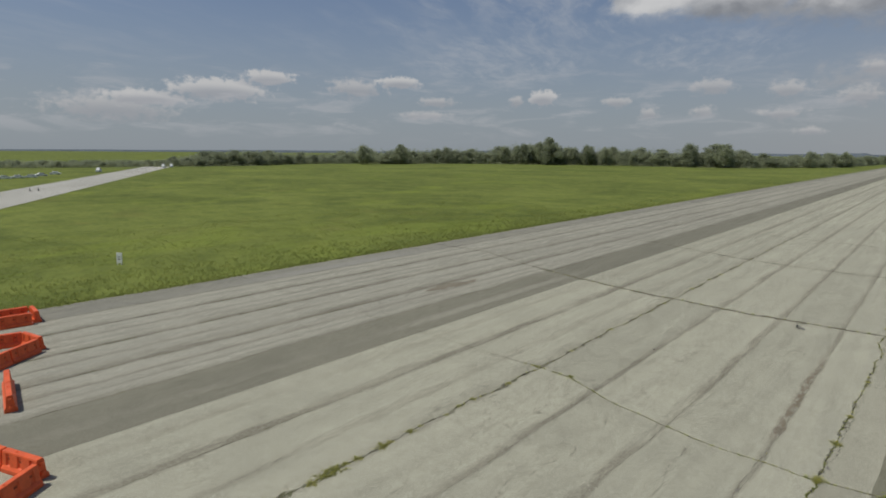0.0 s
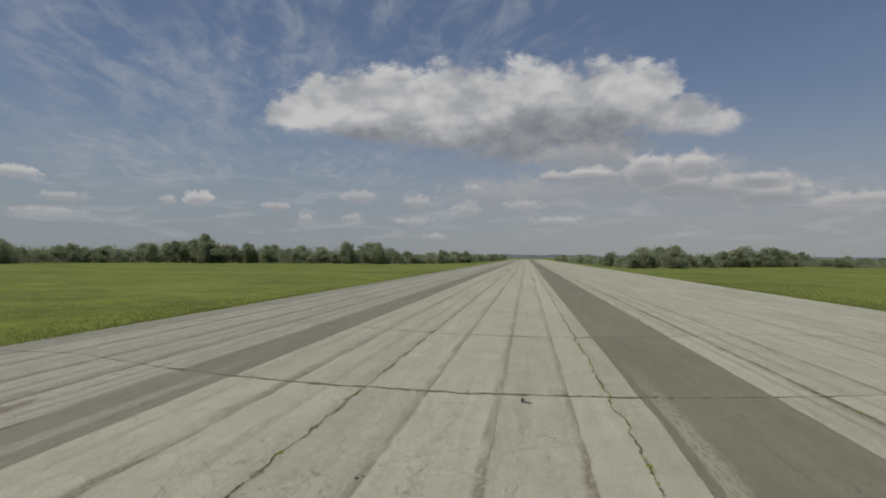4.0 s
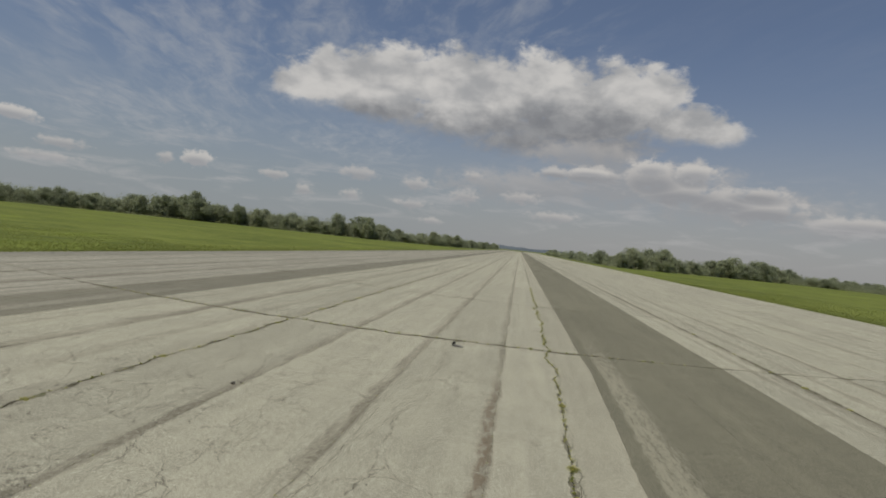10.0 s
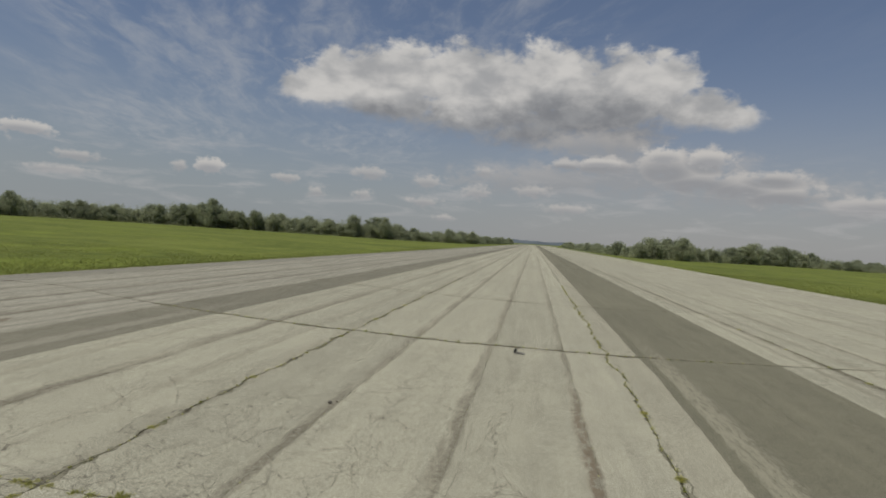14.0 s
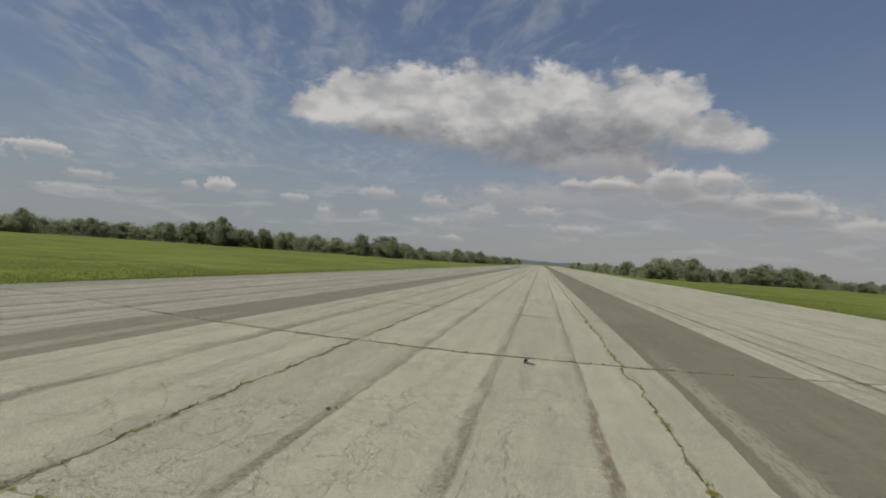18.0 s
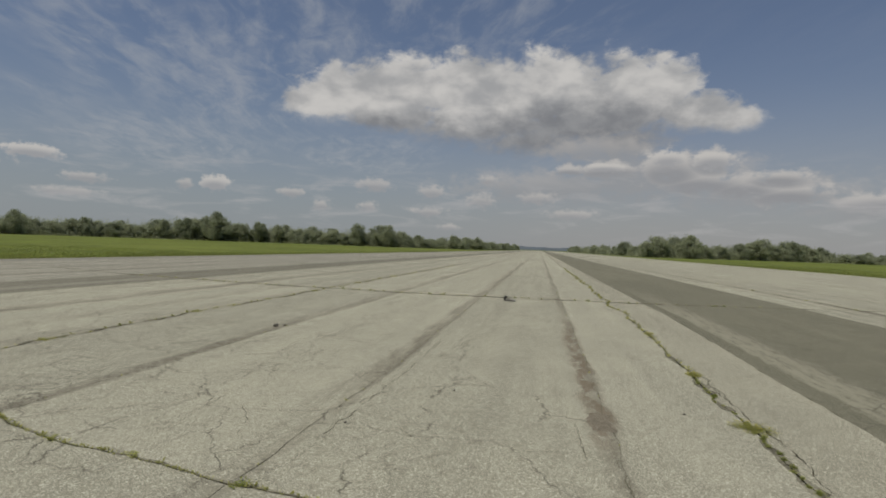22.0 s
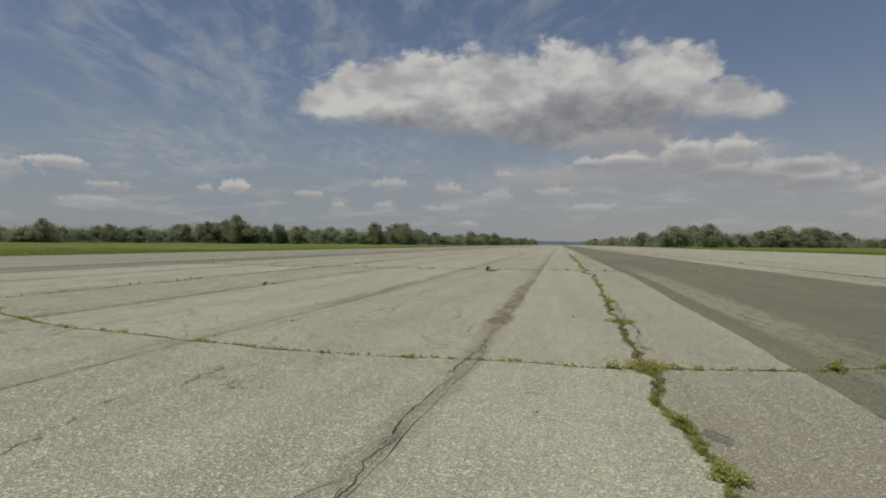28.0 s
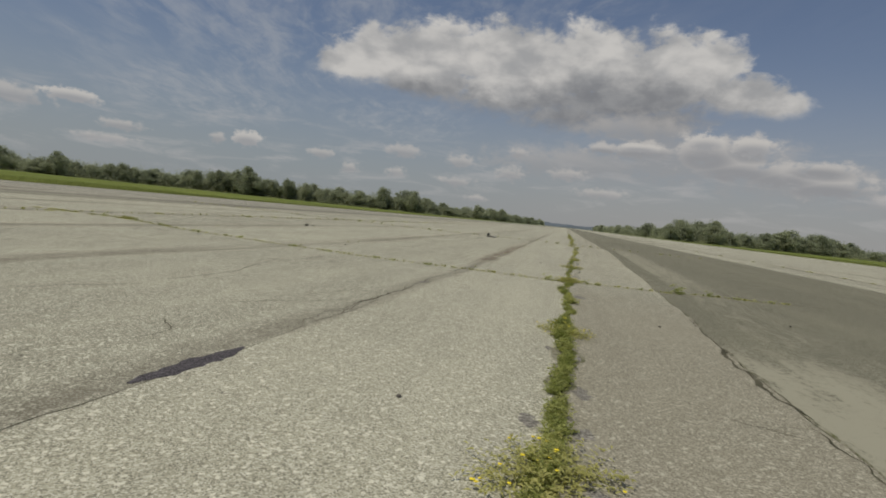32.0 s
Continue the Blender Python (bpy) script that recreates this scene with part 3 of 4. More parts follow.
def row_y(r, x):
    base = ROWS[r]
    c, mid, most = BOW.get(base, (0.006, -2.0, 5.0))
    d = min(c * (x - mid) ** 2, most)
    return base + d + 0.16 * wave(x, r + 200, 0.35) + 0.09 * wave(x, r + 240, 1.2) + 0.035 * wave(x, r + 280, 4.5)


def lane_paving(k):
    mid = (JOINTS[k][0] + JOINTS[k + 1][0]) / 2
    if 3.4 < mid < 10.9:
        return PATCHED
    if -24.4 < mid < -20.4:
        return BAND
    if mid < -40.6:
        return EDGE
    if mid < -24.4:
        return STAINED
    if 1.9 < mid < 3.5:
        return TAN
    return PALE if -0.2 < mid < 1.9 else OLD


MARGIN = {1: 0.10, 2: 0.14, 3: 0.14, 4: 0.12, 5: 0.06, 6: 0.02, 7: 0.03, 8: 0.17, 9: 0.02, 10: 0.012, 11: 0.012, 12: 0.10, 13: 0.02, 14: 0.01, 15: 0.01, 16: 0.20, 26: 0.0, 0: 0.0}
SOFT = (5, 6, 7, 9, 10, 11, 13, 14, 15)


def opening(k, y):
    """Half the gap of a joint; the soft ones are closed over long stretches."""
    half = JOINTS[k][2] / 2
    if k == 13 and y < 3.5:
        return 0.005 * (0.4 + 1.2 * abs(wave(y, k + 300, 1.7)))
    if k == 11 and y < 9.0:
        return 0.0006
    if k in SOFT:
        return half * max(0.05, min(1.2, -0.25 + 2.2 * wave(y, k + 300, 0.5)))
    return half * max(0.12, 0.40 + 1.1 * wave(y, k + 300, 0.8) + 0.6 * wave(y, k + 320, 2.4))


def frayed(k, y):
    """How far a joint's edge has crumbled."""
    return MARGIN.get(k, 0.045) * (4.0 if k == 13 and y < 4 else 0.35 if k == 11 and y < 9 else 1.0) * max(0.06, 0.35 + 0.9 * wave(y, k + 340, 0.45) + 0.8 * wave(y, k + 380, 2.3) + 0.6 * wave(y, k + 390, 7.0))


def slab_outline(k, low, high, fine, gb=0.02, gt=0.02, mb=0.03, mt=0.03):
    """Points round a slab between two joints and two cross cracks, and the same ring drawn in by the crumbled margin."""
    step, cross = (0.14, 0.14) if fine else (0.5, 0.4)
    xl, xr = JOINTS[k][0], JOINTS[k + 1][0]
    outer, inner = [], []

    def run(a, b, s):
        m = max(2, int(abs(b - a) / s))
        return [a + (b - a) * i / m for i in range(m)]

    def fray(m, x, seed):
        if x > 7.3 or x < -27:
            m *= 0.35
        return m * max(0.08, 0.45 + 0.9 * wave(x, seed, 0.7) + 0.7 * wave(x, seed + 3, 3.1))

    bl, br = low(joint_x(k, low(xl))), low(joint_x(k + 1, low(xr)))
    tl, tr = high(joint_x(k, high(xl))), high(joint_x(k + 1, high(xr)))
    for bottom in (True, False):
        ya, yb = (bl, br) if bottom else (tl, tr)
        x0, x1 = joint_x(k, ya) + opening(k, ya), joint_x(k + 1, yb) - opening(k + 1, yb)
        i0, i1 = x0 + frayed(k, ya), x1 - frayed(k + 1, yb)
        if bottom:
            for x in run(x0, x1, cross):
                y = low(x) + gb * max(0.1, 0.45 + 1.1 * wave(x, k + 500, 1.1) + 0.5 * wave(x, k + 520, 3.3))
                outer.append((x, y))
                inner.append((min(max(x, i0), i1), y + fray(mb, x, k + 560)))
            for y in run(br + gb, tr - gt, step):
                x = joint_x(k + 1, y) - opening(k + 1, y)
                outer.append((x, y))
                inner.append((x - frayed(k + 1, y), min(max(y, br + gb + mb), tr - gt - mt)))
        else:
            for x in run(x1, x0, cross):
                y = high(x) - gt * max(0.1, 0.45 + 1.1 * wave(x, k + 540, 1.1) + 0.5 * wave(x, k + 545, 3.3))
                outer.append((x, y))
                inner.append((min(max(x, i0), i1), y - fray(mt, x, k + 580)))
            for y in run(tl - gt, bl + gb, step):
                x = joint_x(k, y) + opening(k, y)
                outer.append((x, y))
                inner.append((x + frayed(k, y), min(max(y, bl + gb + mb), tl - gt - mt)))
    return outer, inner


def slab(outer, inner, mat, parent, name="slab"):
    m = len(outer)
    verts = [(x, y, 0.0) for x, y in inner] + [(x, y, -0.007) for x, y in outer] + [(x, y, -0.028) for x, y in outer]
    ob = piece(name, verts, [tuple(range(m))] + [(i + a, i + a + m, (i + 1) % m + a + m, (i + 1) % m + a) for a in (0, m) for i in range(m)], mat, parent)
    ob.data.materials.append(CRUMBLED)
    ob.data.materials.append(DIRT_FILL)
    ob.data.polygons.foreach_set("material_index", [0] + [1] * m + [2] * m)
    return ob


runway = tagged(new("runway"), "old pale grey asphalt runway with long paving joints and cross cracks", "runway", kind="structure")
bed = []
for xx, yy in ((-44.3, -61), (48.7, -61), (48.7, END), (-44.3, END)):
    bed.append((xx, yy, -0.024))
piece("bed", bed, [(0, 1, 2, 3)], DIRT_FILL, runway, "dark dirt in the open joints")


# ---- trees ----
def tree_mesh(seed, lobes, wide, leaf_count, low=0.10):
    """One unit-high tree: tapered trunk with forked limbs, and a crown of many small leaf sprays gathered in uneven lobes with gaps."""
    rng = random.Random(seed)
    root = new("tree")
    bm = bmesh.new()
    lean = Vector((rng.uniform(-0.04, 0.04), rng.uniform(-0.04, 0.04), 0))
    tube(bm, (0, 0, -0.01), Vector((0, 0, 0.30)) + lean, 0.030, 0.022, 8)
    tube(bm, Vector((0, 0, 0.29)) + lean, Vector((0, 0, 0.70)) + 2 * lean, 0.022, 0.008, 7)
    heads = []
    for i in range(lobes):
        f = (i + 0.5) / lobes
        a = i * 2.4 + rng.uniform(-0.6, 0.6)
        h = low + 0.10 + (0.78 - low) * f + rng.uniform(-0.05, 0.05)
        r = wide * 0.62 * math.sin(math.pi * (0.24 + 0.70 * f)) * rng.uniform(0.35, 1.1)
        size = rng.uniform(0.075, 0.150) * (0.7 + 0.6 * wide)
        heads.append((Vector((r * math.cos(a), r * math.sin(a), min(h, 0.97 - 0.75 * size))) + lean * (1 + h), size))
        tube(bm, Vector((0, 0, 0.18 + 0.40 * h)) + lean * (1 + h), heads[-1][0], 0.011, 0.004, 5)
    heads.append((Vector((0, 0, 0.50)) + lean, 0.24))
    heads.append((Vector((0, 0, low + 0.16)) + lean, 0.20 + 0.10 * wide))
    part("trunk", bm, BARK, root, "grey brown bark")
    verts, faces = [], []
    weights = [r ** 2 for _, r in heads]
    for c, r in rng.choices(heads, weights, k=leaf_count):
        d = Vector((rng.gauss(0, 1), rng.gauss(0, 1), rng.gauss(0, 0.85))).normalized()
        bumpy = 1 + 0.45 * noise.noise((c + d) * 5.0 + Vector((seed * 3.7, 0, 0)))
        q = c + d * r * bumpy * rng.random() ** 0.30 * (1.0 if rng.random() < 0.94 else 1.18)
        if q.z < 0.015:
            continue
        s = rng.uniform(0.009, 0.019)
        out = (d * 0.5 + Vector((rng.gauss(0, 0.6), rng.gauss(0, 0.6), rng.gauss(0, 0.6) + 0.35))).normalized()
        u = out.orthogonal().normalized()
        u.rotate(Matrix.Rotation(rng.uniform(0, 6.28), 3, out))
        w = out.cross(u)
        b = len(verts)
        verts += [q - u * s, q + w * s * 0.8, q + u * s, q - w * s * 0.8]
        faces.append((b, b + 1, b + 2, b + 3))
    # crown takes the haze-paled leaf colour
    piece("crown", verts, faces, HAZY_TREE_LEAF, root, "dense green leaves, coloured pale for distance haze")
    return root


TREES = [tree_mesh(1, 24, 0.60, 9500), tree_mesh(2, 27, 0.72, 10500), tree_mesh(3, 20, 0.50, 8500, 0.18), tree_mesh(4, 30, 0.82, 11500),
         tree_mesh(5, 24, 0.66, 9500, 0.05), tree_mesh(6, 22, 0.54, 9000, 0.12), tree_mesh(7, 26, 0.76, 10500)]
for _t in TREES:
    tagged(_t, "broad leafy deciduous tree in a wood's edge beyond the meadow", "tree", "wood's edge")

# wood's edge: azimuth to the left, distance, height
LEFT_WOOD = [(106.0, 430, 5), (90.0, 430, 5), (76.0, 430, 5), (70.5, 440, 5), (68.2, 440, 9), (66.0, 445, 13), (62.0, 460, 14), (59.0, 500, 11), (56.5, 520, 11), (53.5, 530, 13), (51.2, 540, 17), (49.0, 530, 15),
             (47.0, 535, 18), (44.0, 550, 17), (41.5, 560, 17), (38.5, 560, 18), (35.8, 560, 22), (32.4, 560, 26), (30.4, 555, 19),
             (26.0, 550, 20), (22.5, 540, 18), (18.0, 530, 17), (15.6, 525, 21), (13.8, 530, 15), (10.6, 570, 11), (9.0, 590, 15), (6.6, 640, 14),
             (5.0, 780, 13), (3.6, 960, 14), (2.2, 1450, 16)]
RIGHT_WOOD = [(-2.8, 1250, 13), (-4.1, 830, 11), (-5.4, 660, 12), (-6.8, 560, 10), (-7.9, 490, 13), (-9.2, 425, 9.5), (-10.4, 410, 17), (-13.6, 430, 18.5),
              (-14.8, 450, 13), (-18.4, 500, 13.5), (-19.4, 520, 19), (-20.8, 540, 16), (-22.2, 560, 18), (-23.6, 580, 15), (-25.0, 590, 10.5),
              (-30.0, 590, 9), (-46.0, 620, 10)]
LONE = [(32.3, 545, 25.5), (42.7, 560, 17.5), (47.4, 525, 18), (51.4, 505, 17), (18.8, 525, 20.5), (15.7, 515, 21.5), (28.2, 545, 19),
        (-13.8, 425, 17), (-19.6, 515, 18.5), (-22.1, 552, 17.5), (-7.9, 480, 12.5), (9.0, 580, 15), (-18.0, 495, 13), (6.5, 640, 15)]


def along(wood, az):
    rows = sorted(wood)
    for (a, d, h), (b, e, g) in zip(rows, rows[1:]):
        if a <= az <= b:
            f = (az - a) / (b - a)
            return d + (e - d) * f, h + (g - h) * f
    return rows[0][1], rows[0][2]


def plant(az, d, h, rng, wide=1.0):
    x, y = -d * math.sin(radians(az)), d * math.cos(radians(az))
    s = h * rng.uniform(0.94, 1.06) / 0.99
    grow = Matrix.Diagonal((s * wide, s * wide, s, 1))
    return copy_thing(rng.choice(TREES), pose(x, y, -0.05, 0, 0, rng.uniform(0, 360)) @ grow)


def make_woods():
    rng = random.Random(11)
    for wood in (LEFT_WOOD, RIGHT_WOOD):
        lo, hi = min(r[0] for r in wood), max(r[0] for r in wood)
        for depth, share in ((0, 0.84), (11, 1.04)):
            az = lo + rng.uniform(0, 0.4)
            while az < hi:
                d, h = along(wood, az)
                hh = h * share * rng.uniform(0.66, 1.0)
                plant(az, d + depth + rng.uniform(-4, 10), hh, rng, rng.uniform(1.2, 1.9))
                az += math.degrees(max(6.0, hh * (1.15 if depth == 0 else 0.85)) / d) * rng.uniform(0.6, 1.4)
    for az, d, h in LONE:
        plant(az, d, h, rng)
    for i, t in enumerate(TREES):
        az, wood = (36.5 - 1.7 * i, LEFT_WOOD)
        d, h = along(wood, az)
        t.matrix_basis = pose(-d * math.sin(radians(az)), d * math.cos(radians(az)), -0.05) @ Matrix.Diagonal((h * 0.9, h * 0.9, h * 0.9, 1))


make_woods()


def leaf_cloud(verts, faces, rng, x, y, r, h, count, size):
    for _ in range(count):
        a, q = rng.uniform(0, math.tau), math.sqrt(rng.random())
        z = h * rng.random() * math.sqrt(max(0.05, 1 - 0.85 * q * q))
        c = Vector((x + r * q * math.cos(a), y + r * q * math.sin(a), z))
        out = Vector((q * math.cos(a) + rng.gauss(0, 0.4), q * math.sin(a) + rng.gauss(0, 0.4), 0.7 + rng.gauss(0, 0.4))).normalized()
        u = out.orthogonal().normalized()
        w = out.cross(u)
        s = size * rng.uniform(0.6, 1.3)
        b = len(verts)
        verts += [c - u * s, c + w * s * 0.7, c + u * s, c - w * s * 0.7]
        faces.append((b, b + 1, b + 2, b + 3))


def make_bushes():
    rng = random.Random(21)
    for wood, name in ((LEFT_WOOD, "bushes"), (RIGHT_WOOD, "bushes")):
        verts, faces, deep, leaf = [], [], [], []
        lo, hi = min(r[0] for r in wood), max(r[0] for r in wood)
        az = lo
        while az < hi:
            d, h = along(wood, az)
            for depth in (-9, -4, 2):
                dd = d + depth + rng.uniform(-3, 3)
                r = rng.uniform(1.4, 3.2)
                if rng.random() < (0.85 if depth < 0 else 1.0):
                    leaf_cloud(verts, faces, rng, -dd * math.sin(radians(az)), dd * math.cos(radians(az)), r, rng.uniform(0.8, 3.2) if depth < 0 else h * rng.uniform(0.15, 0.35), 46, 0.30)
            for depth in (1, 4, 9, 15, 22):
                dd = d + depth + rng.uniform(-3, 3)
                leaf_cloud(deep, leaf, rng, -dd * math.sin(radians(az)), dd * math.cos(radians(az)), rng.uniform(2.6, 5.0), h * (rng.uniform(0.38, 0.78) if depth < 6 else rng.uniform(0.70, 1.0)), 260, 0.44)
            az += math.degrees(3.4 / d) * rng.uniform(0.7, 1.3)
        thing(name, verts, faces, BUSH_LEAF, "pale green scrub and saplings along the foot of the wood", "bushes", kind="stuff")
        thing("woods", deep, leaf, HAZY_TREE_LEAF, "dense green wood behind its front row of trees, coloured pale for haze", "woods", kind="stuff")


make_bushes()


# wooded hills on the horizon, distance haze put into their colour
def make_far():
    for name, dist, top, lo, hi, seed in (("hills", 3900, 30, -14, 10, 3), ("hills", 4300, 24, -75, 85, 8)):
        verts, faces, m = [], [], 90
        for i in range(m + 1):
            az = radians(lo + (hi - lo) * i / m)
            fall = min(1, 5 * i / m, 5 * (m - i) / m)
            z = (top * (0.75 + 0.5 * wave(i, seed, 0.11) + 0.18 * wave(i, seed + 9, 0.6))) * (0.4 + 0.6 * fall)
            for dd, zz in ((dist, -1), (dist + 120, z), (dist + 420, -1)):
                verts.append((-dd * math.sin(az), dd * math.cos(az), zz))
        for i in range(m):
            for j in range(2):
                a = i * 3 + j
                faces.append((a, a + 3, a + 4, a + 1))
        thing(name, verts, faces, HAZY_HILL, "low wooded hills on the horizon, coloured blue-grey for haze", "hills", kind="structure")


make_far()


# ---- taxiway across the meadow ----
def make_taxiway():
    root = tagged(new("taxiway"), "pale concrete taxiway running across the meadow", "taxiway", kind="structure")
    a, way = Vector((-62.0, -31.0)), Vector((-0.885, 0.466))
    side = Vector((-way.y, way.x)) * -1.0
    if side.y > 0:
        side = -side
    length, width = 30.0, 17.0
    for i in range(13):
        p, q = a + way * (i * length + 0.03), a + way * ((i + 1) * length - 0.03)
        for s0, s1 in ((0.0, width / 2 - 0.02), (width / 2 + 0.02, width)):
            low, high = [], []
            for f in range(9):
                c = p + (q - p) * f / 8
                low.append(c + side * (s0 + (0.25 * wave(c.x, 3, 0.2) if s0 == 0 else 0)))
                high.append(c + side * (s1 + (0.25 * wave(c.x, 4, 0.2) if s0 else 0)))
            ring = low + high[::-1]
            m = len(ring)
            verts = [(v.x, v.y, 0.0) for v in ring] + [(v.x, v.y, -0.05) for v in ring]
            faces = [tuple(range(m))] + [(k, k + m, (k + 1) % m + m, (k + 1) % m) for k in range(m)]
            piece("slab", verts, faces, CONCRETE, root)


make_taxiway()


# ---- orange barriers ----
def make_barrier():
    """Hollow plastic barrier, 1.9 m long: tapered wall with pockets on both sides, coupling lugs and feet."""
    root = tagged(new("plastic_barrier"), "faded orange plastic road barrier standing on the runway", "barrier", "orange barriers on the runway")
    bm = bmesh.new()
    L, prof = 0.93, [(0.25, 0.0), (0.25, 0.16), (0.17, 0.26), (0.13, 0.72), (0.10, 0.80)]
    ring = [(s, z) for s, z in prof] + [(-s, z) for s, z in prof[::-1]]
    cuts = [-L, -0.72, -0.52, -0.12, 0.12, 0.52, 0.72, L]
    loops = [[bm.verts.new((x, s, z)) for s, z in ring] for x in cuts]
    sides = []
    for i in range(len(cuts) - 1):
        for j in range(len(ring)):
            f = bm.faces.new((loops[i][j], loops[i + 1][j], loops[i + 1][(j + 1) % len(ring)], loops[i][(j + 1) % len(ring)]))
            if j in (2, 6) and i in (1, 3, 5):
                sides.append(f)
    bm.faces.new(loops[0][::-1])
    bm.faces.new(loops[-1])
    bmesh.ops.recalc_face_normals(bm, faces=bm.faces)
    inner = bmesh.ops.inset_individual(bm, faces=sides, thickness=0.05, depth=-0.05)
    bmesh.ops.bevel(bm, geom=[e for e in bm.edges if e.calc_face_angle(0) > 0.5], offset=0.012, segments=1, affect="EDGES")
    part("body", bm, ORANGE, root)
    for x in (-L, L):
        for z in (0.2, 0.55):
            bm = bmesh.new()
            tube(bm, (x * 1.03, 0, z), (x * 1.03, 0, z + 0.12), 0.07, 0.07, 10)
            part("lug", bm, ORANGE, root)
    # thin dark plates in the pockets, painted shade instead of cut holes
    for x in (-0.62, 0.0, 0.62):
        for s in (1, -1):
            bm = bmesh.new()
            box(bm, x - 0.07, s * 0.095 - 0.006, 0.42, x + 0.07, s * 0.095 + 0.006, 0.56, 0.004)
            part("pocket", bm, POCKET_SHADE, root, "dark orange plate painted as a hand hole's shade")
    bm = bmesh.new()
    tube(bm, (0.3, 0, 0.80), (0.3, 0, 0.825), 0.05, 0.045, 10)
    part("filler_cap", bm, ORANGE, root)
    return root


def make_barriers():
    first = make_barrier()
    spots = []

    def wall(x, y, dx, dy, count):
        a = math.degrees(math.atan2(dy, dx))
        for i in range(count):
            spots.append((x + dx * (i + 0.5) * 1.95, y + dy * (i + 0.5) * 1.95, a))

    wall(-40.4, -8.2, -0.07, -1.0, 2)
    wall(-42.4, -8.0, -0.07, -1.0, 2)
    wall(-40.5, -7.9, -1.0, 0.05, 1)
    wall(-33.9, -9.3, 0.60, -0.80, 2)
    wall(-34.1, -9.1, -0.97, -0.23, 1)
    wall(-36.0, -9.6, -0.20, -0.98, 1)
    wall(-25.7, -12.1, -0.98, 0.15, 2)
    wall(-18.6, -12.5, -0.93, -0.36, 2)
    wall(-18.4, -12.7, 0.60, -0.80, 2)
    for i, (x, y, a) in enumerate(spots):
        m = pose(x, y, 0.0, 0, 0, a)
        if i == 0:
            first.matrix_basis = m
        else:
            copy_thing(first, m)


make_barriers()


# ---- marker board in the grass ----
def make_marker():
    root = tagged(new("marker_board"), "small white marker board with dark marks standing in grass", "sign")
    bm = bmesh.new()
    box(bm, -0.24, -0.05, 0.12, 0.24, 0.05, 1.08, 0.015)
    part("board", bm, WHITE, root)
    for x in (-0.16, 0.16):
        bm = bmesh.new()
        box(bm, x - 0.03, -0.03, -0.05, x + 0.03, 0.03, 0.13, 0.005)
        part("leg", bm, WHITE, root)
    for z, w in ((0.72, 0.07), (0.50, 0.09)):
        bm = bmesh.new()
        box(bm, -w, -0.058, z - 0.05, w, -0.051, z + 0.05)
        part("marking", bm, INK, root, "dark mark")
    root.matrix_basis = pose(-57.9, 2.8, 0, 0, 3, 32) @ Matrix.Diagonal((1.25, 1, 1.1, 1))


make_marker()


# ---- far vehicles and posts beyond the taxiway ----
def make_car(long, tall):
    root = tagged(new("parked_car"), "white car parked on the grass far across the field", "car", "cars across the field")
    bm = bmesh.new()
    prof = [(-0.50, 0.14), (-0.50, 0.52), (-0.44, 0.58), (-0.30, 0.60), (-0.20, 0.98), (0.22, 1.0), (0.34, 0.62), (0.47, 0.54), (0.50, 0.40), (0.50, 0.14)]
    sides = [[bm.verts.new((x * long, s * (0.82 if z < 0.65 else 0.66), z * tall)) for x, z in prof] for s in (-1, 1)]
    for i in range(len(prof)):
        j = (i + 1) % len(prof)
        bm.faces.new((sides[0][i], sides[0][j], sides[1][j], sides[1][i]))
    bm.faces.new(sides[0][::-1])
    bm.faces.new(sides[1])
    bmesh.ops.recalc_face_normals(bm, faces=bm.faces)
    part("body", bm, WHITE, root)
    for s in (-1, 1):
        bm = bmesh.new()
        box(bm, -0.20 * long, s * 0.75 - 0.02, 0.66 * tall, 0.26 * long, s * 0.75 + 0.02, 0.90 * tall)
        part("side_window", bm, GLASS, root, "dark glass")
    for x in (-0.31, 0.31):
        for s in (-1, 1):
            bm = bmesh.new()
            tube(bm, (x * long, s * 0.70, 0.31), (x * long, s * 0.86, 0.31), 0.31, 0.31, 14)
            wheel = part("wheel", bm, RUBBER, root, "black tyre")
            bm = bmesh.new()
            tube(bm, (x * long, s * 0.85, 0.31), (x * long, s * 0.875, 0.31), 0.19, 0.16, 12)
            part("rim", bm, WHITE, wheel, "pale wheel rim")
    return root


def make_far_things():
    car = make_car(4.3, 1.45)
    van = tagged(make_car(5.4, 2.3), "white van parked at the end of the taxiway", "van")
    spots = [(-268.5, 30.8, 20), (-271.5, 35.6, 24), (-274, 40.5, 15), (-288, 47.1, 30), (-304, 56, 10)]
    for i, (x, y, a) in enumerate(spots):
        if i:
            copy_thing(car, pose(x, y, -0.05, 0, 0, a + 60))
        else:
            car.matrix_basis = pose(x, y, -0.05, 0, 0, a + 60)
    van.matrix_basis = pose(-385, 136.5, -0.05, 0, 0, 150)
    copy_thing(van, pose(-391, 144, -0.05, 0, 0, 155))
    copy_thing(van, pose(-324, 80, -0.05, 0, 0, 150))
    for x, y in ((-184.1, 21.5), (-185.2, 23.7)):
        bm = bmesh.new()
        tube(bm, (0, 0, 0.04), (0, 0, 0.95), 0.16, 0.05, 12)
        box(bm, -0.25, -0.25, 0, 0.25, 0.25, 0.05, 0.01)
        me = bpy.data.meshes.new("traffic_cone")
        bm.to_mesh(me)
        me.materials.append(INK)
        tagged(new("traffic_cone", me), "dark upright cone standing on the taxiway", "cone", "cones on the taxiway").location = (x, y, 0)


make_far_things()


